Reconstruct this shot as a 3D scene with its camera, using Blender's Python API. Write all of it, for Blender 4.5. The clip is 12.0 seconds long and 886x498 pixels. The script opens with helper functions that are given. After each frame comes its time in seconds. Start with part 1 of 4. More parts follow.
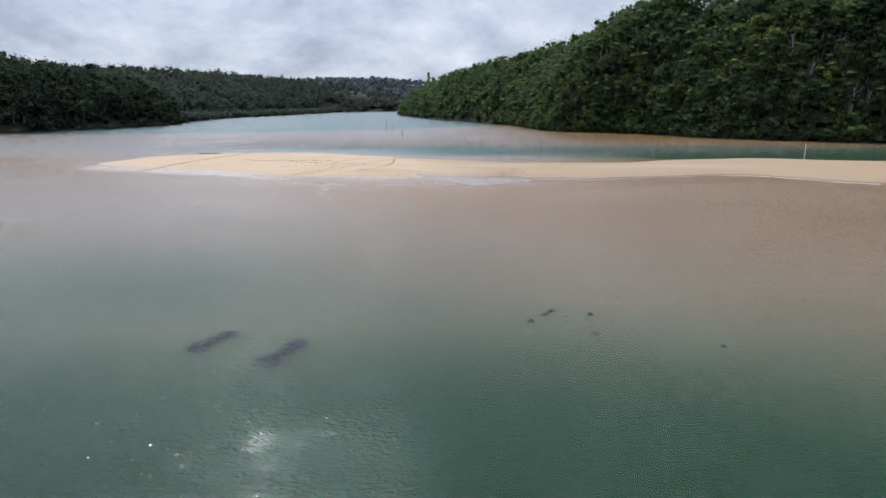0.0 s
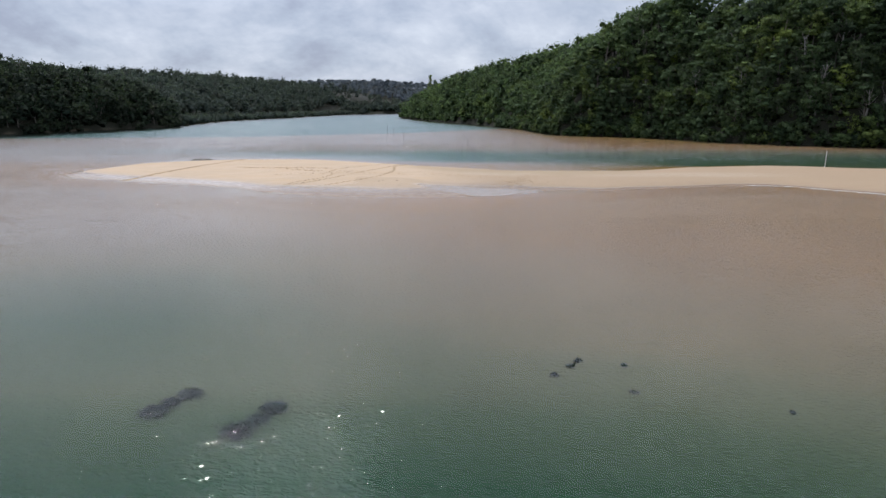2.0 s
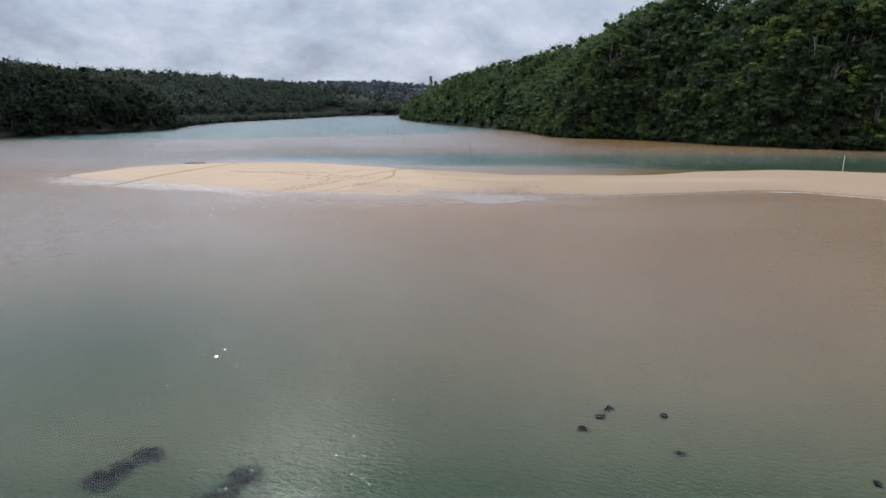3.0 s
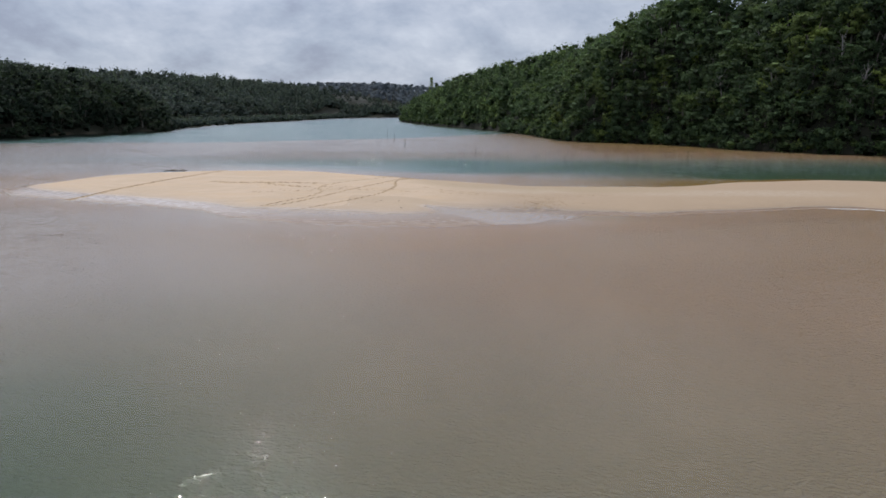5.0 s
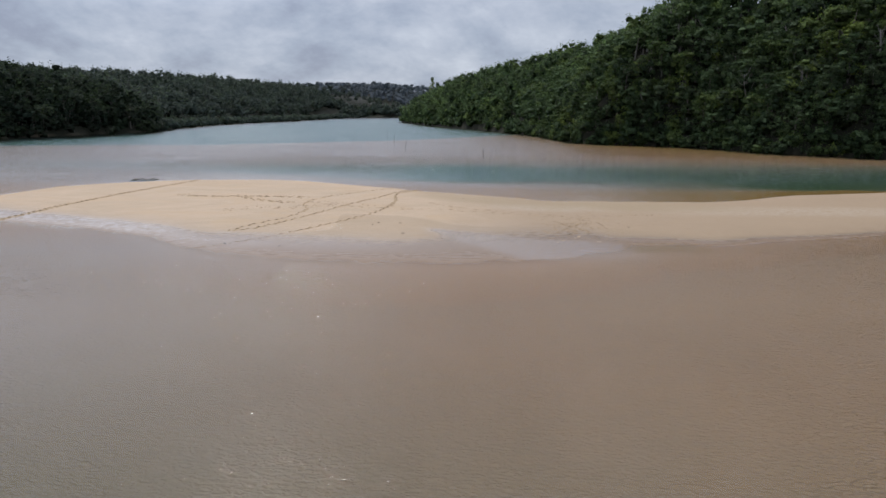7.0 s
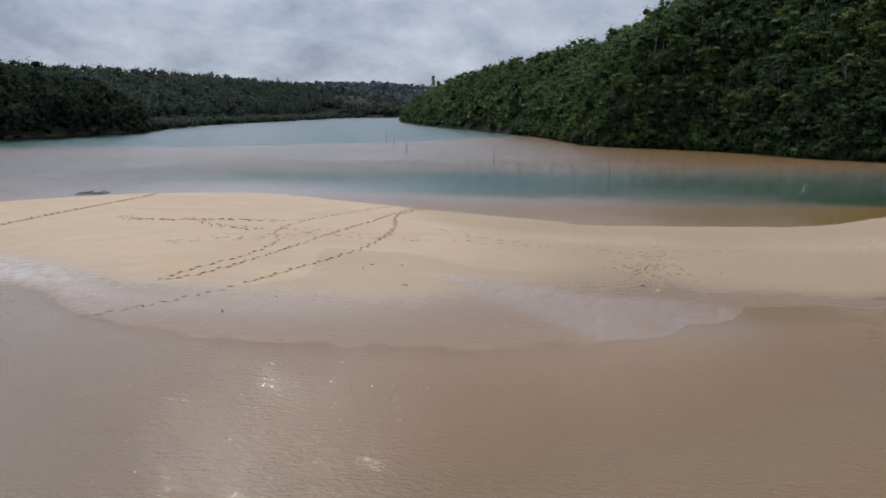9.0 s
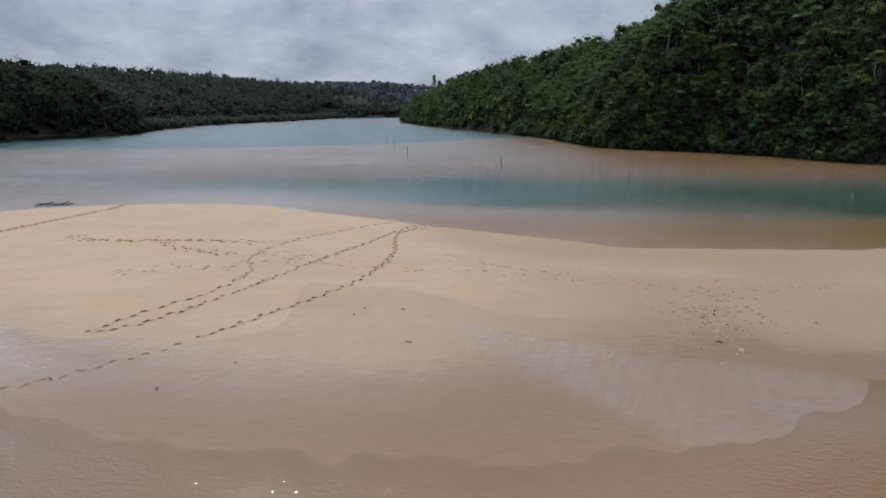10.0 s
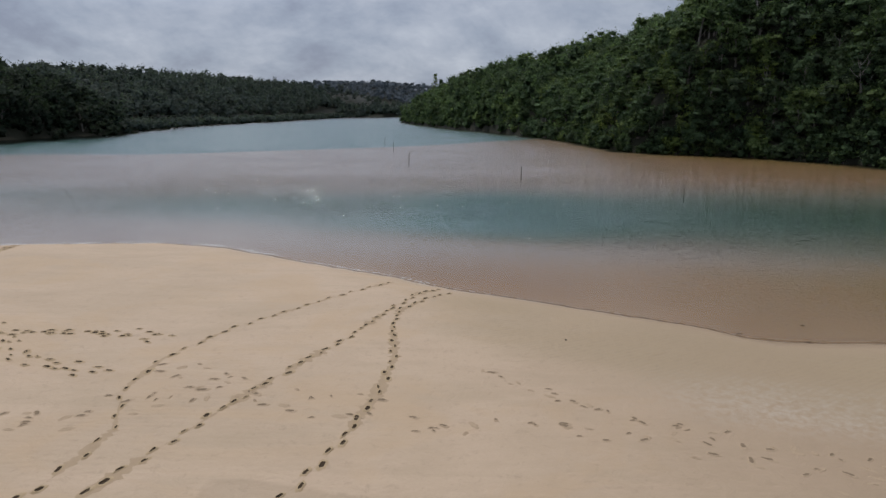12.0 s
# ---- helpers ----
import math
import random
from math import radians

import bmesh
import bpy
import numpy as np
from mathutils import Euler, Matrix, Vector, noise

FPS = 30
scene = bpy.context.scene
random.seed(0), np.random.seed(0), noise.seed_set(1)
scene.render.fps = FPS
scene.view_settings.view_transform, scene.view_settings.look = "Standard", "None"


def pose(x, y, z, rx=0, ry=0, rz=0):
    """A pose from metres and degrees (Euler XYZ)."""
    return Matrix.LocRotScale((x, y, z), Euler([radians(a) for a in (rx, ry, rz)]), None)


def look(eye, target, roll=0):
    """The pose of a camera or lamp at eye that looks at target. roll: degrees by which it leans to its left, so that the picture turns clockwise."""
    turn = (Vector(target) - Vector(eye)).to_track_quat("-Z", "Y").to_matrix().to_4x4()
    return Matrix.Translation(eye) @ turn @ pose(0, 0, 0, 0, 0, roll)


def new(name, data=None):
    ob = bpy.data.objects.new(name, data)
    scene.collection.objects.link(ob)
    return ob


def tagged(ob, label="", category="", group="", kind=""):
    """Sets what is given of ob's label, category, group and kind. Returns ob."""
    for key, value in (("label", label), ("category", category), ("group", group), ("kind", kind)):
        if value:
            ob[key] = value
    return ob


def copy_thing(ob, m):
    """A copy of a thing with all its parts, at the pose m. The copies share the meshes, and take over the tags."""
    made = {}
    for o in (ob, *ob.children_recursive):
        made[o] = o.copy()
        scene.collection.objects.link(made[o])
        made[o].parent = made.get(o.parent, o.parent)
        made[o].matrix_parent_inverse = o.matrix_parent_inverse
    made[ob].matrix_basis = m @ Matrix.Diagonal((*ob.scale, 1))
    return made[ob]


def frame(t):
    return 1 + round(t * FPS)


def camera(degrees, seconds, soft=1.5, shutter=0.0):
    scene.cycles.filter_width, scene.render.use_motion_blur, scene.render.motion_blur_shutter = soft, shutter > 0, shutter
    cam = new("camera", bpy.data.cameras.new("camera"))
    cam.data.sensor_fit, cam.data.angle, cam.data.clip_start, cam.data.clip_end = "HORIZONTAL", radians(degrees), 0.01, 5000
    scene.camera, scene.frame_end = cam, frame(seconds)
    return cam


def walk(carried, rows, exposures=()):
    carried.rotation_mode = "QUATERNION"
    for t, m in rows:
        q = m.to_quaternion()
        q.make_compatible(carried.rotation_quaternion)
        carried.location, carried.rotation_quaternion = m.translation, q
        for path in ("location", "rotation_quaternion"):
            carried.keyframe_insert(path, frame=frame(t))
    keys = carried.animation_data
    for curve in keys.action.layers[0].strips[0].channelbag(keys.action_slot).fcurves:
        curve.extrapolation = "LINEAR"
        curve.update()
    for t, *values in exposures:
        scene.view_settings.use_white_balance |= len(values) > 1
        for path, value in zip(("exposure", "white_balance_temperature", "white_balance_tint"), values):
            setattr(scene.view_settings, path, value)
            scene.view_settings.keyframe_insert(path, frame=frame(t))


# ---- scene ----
cam = camera(70.0, 12.0)


def look_pose(x, y, z, yaw, pitch, lean):
    """Camera pose from place, heading, tilt and lean in degrees."""
    return pose(x, y, z, 90 + pitch, 0, yaw) @ pose(0, 0, 0, 0, 0, lean)


PATH = [
    (0.0, look_pose(1.629, -11.950, 9.267, -0.040, -12.832, 0.062)),
    (0.5, look_pose(1.626, -10.945, 9.384, 0.002, -12.778, 0.078)),
    (1.0, look_pose(1.594, -9.815, 9.488, 0.038, -12.725, 0.092)),
    (1.5, look_pose(1.517, -8.452, 9.569, 0.064, -12.673, 0.104)),
    (2.0, look_pose(1.416, -6.811, 9.631, 0.085, -12.622, 0.118)),
    (2.5, look_pose(1.310, -4.874, 9.679, 0.102, -12.570, 0.137)),
    (3.0, look_pose(1.165, -2.659, 9.716, 0.111, -12.518, 0.161)),
    (3.5, look_pose(0.949, -0.201, 9.744, 0.103, -12.469, 0.187)),
    (4.0, look_pose(0.676, 2.463, 9.763, 0.087, -12.421, 0.213)),
    (4.5, look_pose(0.373, 5.291, 9.776, 0.068, -12.379, 0.237)),
    (5.0, look_pose(0.071, 8.252, 9.788, 0.055, -12.347, 0.261)),
    (5.5, look_pose(-0.204, 11.319, 9.807, 0.051, -12.329, 0.282)),
    (6.0, look_pose(-0.455, 14.491, 9.825, 0.052, -12.321, 0.297)),
    (6.5, look_pose(-0.691, 17.779, 9.836, 0.052, -12.317, 0.306)),
    (7.0, look_pose(-0.932, 21.221, 9.850, 0.044, -12.315, 0.311)),
    (7.5, look_pose(-1.195, 24.853, 9.873, 0.023, -12.315, 0.316)),
    (8.0, look_pose(-1.481, 28.671, 9.880, 0.006, -12.323, 0.322)),
    (8.5, look_pose(-1.783, 32.664, 9.854, 0.007, -12.343, 0.328)),
    (9.0, look_pose(-2.096, 36.824, 9.837, 0.020, -12.363, 0.336)),
    (9.5, look_pose(-2.411, 41.141, 9.865, 0.034, -12.370, 0.347)),
    (10.0, look_pose(-2.726, 45.599, 9.906, 0.045, -12.367, 0.354)),
    (10.5, look_pose(-3.042, 50.183, 9.922, 0.048, -12.362, 0.353)),
    (11.0, look_pose(-3.371, 54.895, 9.944, 0.048, -12.364, 0.343)),
    (11.5, look_pose(-3.724, 59.728, 10.007, 0.048, -12.383, 0.326)),
    (12.0, look_pose(-4.091, 64.628, 10.096, 0.048, -12.411, 0.306)),
]
walk(cam, PATH, [(0.0, 0.34), (2.5, 0.20), (5.5, 0.0), (7.0, -0.05), (9.5, -0.15), (12.0, -0.33)])

# ---- world, sun, exposure ----
SUN_AZ, SUN_EL = radians(-25), radians(56)      # heading left of straight ahead, height
world = bpy.data.worlds.new("sky")
scene.world = world
world.use_nodes = True
wt = world.node_tree
wt.nodes.clear()


def node(tree, kind, **values):
    n = tree.nodes.new(kind)
    for key, value in values.items():
        n.inputs[key.replace("_", " ")].default_value = value
    return n


def ramp(tree, stops, fac=None):
    n = tree.nodes.new("ShaderNodeValToRGB")
    while len(n.color_ramp.elements) < len(stops):
        n.color_ramp.elements.new(0.5)
    for e, (p, c) in zip(n.color_ramp.elements, stops):
        e.position = p
        e.color = (c, c, c, 1) if isinstance(c, (int, float)) else (*c, 1)
    if fac is not None:
        tree.links.new(fac, n.inputs[0])
    return n.outputs[0]


def sums(tree, op, a, b=None, clamp=False):
    n = tree.nodes.new("ShaderNodeMath")
    n.operation, n.use_clamp = op, clamp
    for i, v in enumerate((a, b)):
        if v is None:
            continue
        if isinstance(v, (int, float)):
            n.inputs[i].default_value = v
        else:
            tree.links.new(v, n.inputs[i])
    return n.outputs[0]


def vec(tree, op, a, b):
    n = tree.nodes.new("ShaderNodeVectorMath")
    n.operation = op
    for i, v in enumerate((a, b)):
        if isinstance(v, (tuple, list)):
            n.inputs[i].default_value = v
        else:
            tree.links.new(v, n.inputs[i])
    return n.outputs[0]


def mix(tree, fac, a, b, mode="MIX"):
    n = tree.nodes.new("ShaderNodeMix")
    n.data_type, n.blend_type = "RGBA", mode
    for i, v in ((0, fac), (6, a), (7, b)):
        if isinstance(v, (int, float)):
            n.inputs[i].default_value = v
        elif isinstance(v, (tuple, list)):
            n.inputs[i].default_value = (*v, 1)
        else:
            tree.links.new(v, n.inputs[i])
    return n.outputs[2]


def noise_tex(tree, vector, scale, detail=4.0, rough=0.55, distort=0.0):
    n = tree.nodes.new("ShaderNodeTexNoise")
    n.inputs["Scale"].default_value = scale
    n.inputs["Detail"].default_value = detail
    n.inputs["Roughness"].default_value = rough
    n.inputs["Distortion"].default_value = distort
    tree.links.new(vector, n.inputs["Vector"])
    return n.outputs[0]


sky = wt.nodes.new("ShaderNodeTexSky")
sky.sky_type, sky.sun_disc = "NISHITA", False
sky.sun_elevation, sky.sun_rotation = SUN_EL, SUN_AZ
coord = wt.nodes.new("ShaderNodeTexCoord").outputs["Generated"]
sep = wt.nodes.new("ShaderNodeSeparateXYZ")
wt.links.new(coord, sep.inputs[0])
lift = sums(wt, "ADD", sums(wt, "MAXIMUM", sep.outputs[2], 0.0), 0.45)
flat = wt.nodes.new("ShaderNodeCombineXYZ")
wt.links.new(sums(wt, "DIVIDE", sep.outputs[0], lift), flat.inputs[0])
wt.links.new(sums(wt, "DIVIDE", sep.outputs[1], lift), flat.inputs[1])
big = noise_tex(wt, vec(wt, "ADD", flat.outputs[0], (5.3, 1.9, 0.0)), 2.2, 6.0, 0.6, 0.3)
fine = noise_tex(wt, vec(wt, "ADD", flat.outputs[0], (8.0, 2.0, 5.0)), 5.0, 5.0, 0.6, 0.2)
cover = sums(wt, "ADD", sums(wt, "MULTIPLY", big, 0.62), sums(wt, "MULTIPLY", fine, 0.38))
clouds = ramp(wt, [(0.37, (0.66, 0.71, 0.81)), (0.45, (0.53, 0.58, 0.69)), (0.53, (0.41, 0.467, 0.585)), (0.61, (0.32, 0.36, 0.475))], cover)
toward = wt.nodes.new("ShaderNodeVectorMath")
toward.operation = "DOT_PRODUCT"
wt.links.new(coord, toward.inputs[0])
toward.inputs[1].default_value = (math.sin(SUN_AZ) * math.cos(SUN_EL), math.cos(SUN_AZ) * math.cos(SUN_EL), math.sin(SUN_EL))
glow = ramp(wt, [(0.5, (0.95, 0.955, 0.96)), (0.66, (0.96, 0.965, 0.98)), (0.76, (1.75, 1.74, 1.74)), (0.86, (2.35, 2.34, 2.33)), (1.0, (2.6, 2.57, 2.54))], toward.outputs["Value"])
clouds = mix(wt, 1.0, clouds, glow, "MULTIPLY")
scaled = wt.nodes.new("ShaderNodeVectorMath")
scaled.operation = "SCALE"
scaled.inputs["Scale"].default_value = 0.12
wt.links.new(sky.outputs[0], scaled.inputs[0])
skymix = mix(wt, 0.93, scaled.outputs[0], clouds)
bg = wt.nodes.new("ShaderNodeBackground")
bg.inputs[1].default_value = 1.0
wt.links.new(skymix, bg.inputs[0])
wo = wt.nodes.new("ShaderNodeOutputWorld")
wt.links.new(bg.outputs[0], wo.inputs[0])

sun = new("sun", bpy.data.lights.new("sun", "SUN"))
sun.data.energy, sun.data.angle, sun.data.color = 1.9, radians(5.0), (1.0, 0.96, 0.91)
sun.matrix_world = look((0, 0, 0), (-math.sin(SUN_AZ) * math.cos(SUN_EL), -math.cos(SUN_AZ) * math.cos(SUN_EL), -math.sin(SUN_EL)))
scene.view_settings.exposure = 0.0

# ---- lie of the land ----
FAR_X = [-56, -52, -49, -43, -35, -26, -20, -14, -7, -3.6, 0, 2.5, 7, 10, 18, 28, 33, 37, 41, 47, 55, 60, 66, 76, 130]
FAR_Y = [88, 93, 103, 108.5, 111.6, 112, 110.5, 106.5, 102.5, 99.8, 98, 96.8, 94.2, 92, 91.3, 91.5, 93, 95.5, 97.7, 99, 101, 100, 97, 95, 88]
NEAR_X = [-56, -50, -41, -31, -24, -20, -14, -10, -6.5, -4, -1, 3, 7, 10, 12.4, 13.6, 17, 20, 24, 30, 39, 43, 47, 50, 54, 76, 130]
NEAR_Y = [87, 81, 77, 73.5, 70, 66, 63.5, 62.3, 62.2, 62.4, 62.3, 62.6, 63.5, 64.8, 66.2, 68.2, 68.2, 67.8, 69.5, 71, 73.5, 73.2, 70.3, 67, 64, 60, 52]
RB_Y = [-300, 60, 110, 130, 145, 153, 165, 178, 195, 212, 218, 228, 250, 290, 320, 370, 420, 500, 600, 625, 660, 800, 1000]
RB_X = [900, 520, 300, 200, 140, 116, 97, 84, 75, 64, 53, 43, 41, 38, 30, 17, 0, -20, -40, -32, 0, 120, 260]
LB_Y = [-400, 100, 180, 219, 241, 276, 311, 330, 365, 440, 490, 620, 880, 940, 980]
LB_X = [-330, -180, -164, -157, -150, -143, -134, -138, -141, -148, -146, -136, -125, -100, -60]


def sstep(a, b, v):
    t = np.clip((v - a) / (b - a), 0, 1)
    return t * t * (3 - 2 * t)


_rng = np.random.default_rng(7)
_TAB = _rng.random((64, 64))


def vnoise(x, y, size, seed=0):
    """Smooth value noise from 0 to 1, cells of that size in metres."""
    u, v = np.asarray(x) / size + seed * 17.3, np.asarray(y) / size + seed * 9.1
    i, j = np.floor(u).astype(int), np.floor(v).astype(int)
    a, b = u - i, v - j
    a, b = a * a * (3 - 2 * a), b * b * (3 - 2 * b)
    t = lambda p, q: _TAB[p % 64, q % 64]
    return (t(i, j) * (1 - a) + t(i + 1, j) * a) * (1 - b) + (t(i, j + 1) * (1 - a) + t(i + 1, j + 1) * a) * b


def bank_right(x, y):
    """Metres inland of the right-hand waterline (negative over water)."""
    xb = np.interp(y, RB_Y, RB_X) + 2.2 * (vnoise(y, y * 0, 9, 2) - 0.5)
    lean = (np.interp(y + 9, RB_Y, RB_X) - np.interp(y - 9, RB_Y, RB_X)) / 18
    return (x - xb) / np.sqrt(1 + lean * lean)


def bank_left(x, y):
    xb = np.interp(y, LB_Y, LB_X) + 5 * (vnoise(y, y * 0, 17, 3) - 0.5)
    return xb - x


def bank_far(x, y):
    return y - np.interp(x, [-400, -125, -63, 0, 200], [860, 890, 975, 1000, 1010])


def land(x, y):
    """Height of the dry land above the water, before trees."""
    r, l, f = bank_right(x, y), bank_left(x, y), bank_far(x, y)
    top = np.interp(y, [100, 150, 200, 270, 320, 450, 600, 700], [48, 48, 49, 45, 38, 38, 34, 26])
    run = np.interp(y, [150, 280, 330, 600], [22, 22, 26, 40])
    hr = 0.4 + top * (1 - np.exp(-np.maximum(r, 0) / run)) + 0.04 * np.maximum(r - 60, 0)
    shelf = np.interp(y, [340, 375, 700, 900], [0, 22, 30, 10])
    li = np.maximum(l - shelf, 0)
    hl = 0.4 + np.interp(y, [250, 285, 335, 400, 560, 900], [18, 19, 21, 27, 33, 38]) * (1 - np.exp(-li / np.interp(y, [250, 315, 350, 420, 900], [19, 20, 48, 66, 55]))) + 0.05 * np.maximum(l - 60, 0) * sstep(60, 260, l)
    hl = np.minimum(hl, 75)
    hf = 0.3 + 14 * (1 - np.exp(-np.maximum(f, 0) / 120)) + 24 * np.exp(-((x + 235) / 110) ** 2) * sstep(0, 140, f) * (1 - sstep(160, 320, f)) + 42 * sstep(300, 620, f) * (0.3 + 0.7 * np.exp(-((x + 190) / 330) ** 2)) + 5 * vnoise(x, y, 90, 5)
    z = np.maximum(np.where(r > 0, hr, -9), np.maximum(np.where(l > 0, hl, -9), np.where(f > 0, hf, -9)))
    return z + np.where(z > 0.5, 2.5 * (vnoise(x, y, 30, 1) - 0.5), 0), np.maximum(r, np.maximum(l, f))


def bed(x, y):
    """Height of the bed under water, away from the sandbar."""
    edge = 27.0 - 0.48 * np.maximum(x, -13) + 5 * (vnoise(x, y, 14, 4) - 0.5)
    d = edge - y
    near = -0.43 - 0.42 * sstep(-24, 14, d) - 0.85 * sstep(0, 20, d) - 1.5 * sstep(8, 32, d) * sstep(-12, -2, x) - 1.5 * sstep(16, 40, d) * (1 - sstep(-12, -2, x))
    near = near + np.interp(x, [-60, -26, -16, -4, 0, 10, 20], [0, 0.35, 0.65, 0.6, 0.25, 0.0, 0]) * np.exp(-((y - 14.0 + 0.15 * x) / 5.0) ** 2)
    ch = 133 - 0.12 * x + 4 * (vnoise(x, x * 0, 25, 6) - 0.5)
    width = np.interp(x, [-60, 0, 60], [17, 21, 24])
    deep = np.interp(x, [-110, -40, 0, 50, 120], [0.25, 0.62, 0.9, 1.05, 1.25])
    chan = deep * np.exp(-np.abs((y - ch) / width) ** 2.4) * (0.8 + 0.4 * vnoise(x, y, 16, 26))
    shoal_end = np.interp(x, [-150, -80, -40, 0, 30, 60], [190, 206, 226, 262, 300, 230]) + 10 * (vnoise(x, y, 30, 8) - 0.5)
    river = 1.0 * sstep(-4, 26, y - shoal_end)
    far = -0.24 - chan - river + 0.12 * (vnoise(x, y, 22, 9) - 0.5)
    return np.where(y > 88, far, near)


def height(x, y):
    x, y = np.asarray(x, float), np.asarray(y, float)
    lz, inland = land(x, y)
    yf, yn = np.interp(x, FAR_X, FAR_Y), np.interp(x, NEAR_X, NEAR_Y)
    wob = 0.5 * (vnoise(x, y, 4.6, 11) - 0.5) + 0.25 * (vnoise(x, y, 0.9, 12) - 0.5)
    dn, df = y - yn + wob, yf - y + wob
    tip = x + 54.5
    inside = np.minimum(np.minimum(dn, df), tip)
    rise = np.interp(x, [-56, -24, -18, -3, 0, 6, 11, 13.5, 20, 26], [11, 11, 14, 16, 23, 23, 18, 6, 3.5, 2.0])
    bar = np.minimum(np.minimum(0.52 * (1 - np.exp(-(np.maximum(dn, 0) / rise) ** 1.7)), 0.5 * (1 - np.exp(-np.maximum(df, 0) / 2.6))), 0.07 * np.maximum(tip, 0))
    bar = bar + 0.012 * sstep(0, 1, inside) + np.where(inside > 0, 0.05 * (vnoise(x, y, 6, 13) - 0.5) * sstep(2, 8, inside), 0)
    out = -inside
    slope = np.where(dn < df, np.interp(x, [-50, -20, -3, 14, 30], [0.05, 0.03, 0.012, 0.03, 0.08]), 0.05)
    under = np.maximum(bed(x, y), -slope * np.maximum(out, 0) - 0.004 * np.maximum(out, 0) ** 2)
    z = np.where(inside > 0, bar, under)
    low = np.exp(-(z / 0.09) ** 2) * sstep(56, 61, y) * (1 - sstep(76, 80, y)) * sstep(-30, -22, x) * (1 - sstep(16, 22, x))
    z = z + low * (0.016 * (vnoise(x * 1.5, y * 0.8, 2.6, 15) - 0.5) + 0.010 * (vnoise(x * 1.6, y * 0.8, 0.95, 16) - 0.5))
    z = np.where((inside <= 0) & (inland > -14), np.maximum(z, inland * np.where(x < -60, 0.3, 0.10)), z)
    return np.where(inland > 0, np.maximum(lz, 0.1 * np.minimum(inland, 3)), z)


# ---- materials ----
def material(name):
    m = bpy.data.materials.new(name)
    m.use_nodes = True
    t = m.node_tree
    t.nodes.clear()
    b = t.nodes.new("ShaderNodeBsdfPrincipled")
    o = t.nodes.new("ShaderNodeOutputMaterial")
    t.links.new(b.outputs[0], o.inputs[0])
    return m, t, b


def position(t):
    return t.nodes.new("ShaderNodeNewGeometry").outputs["Position"]


def bump(t, height_socket, b, strength=0.5, distance=0.05):
    n = t.nodes.new("ShaderNodeBump")
    n.inputs["Strength"].default_value, n.inputs["Distance"].default_value = strength, distance
    t.links.new(height_socket, n.inputs["Height"])
    t.links.new(n.outputs[0], b.inputs["Normal"])


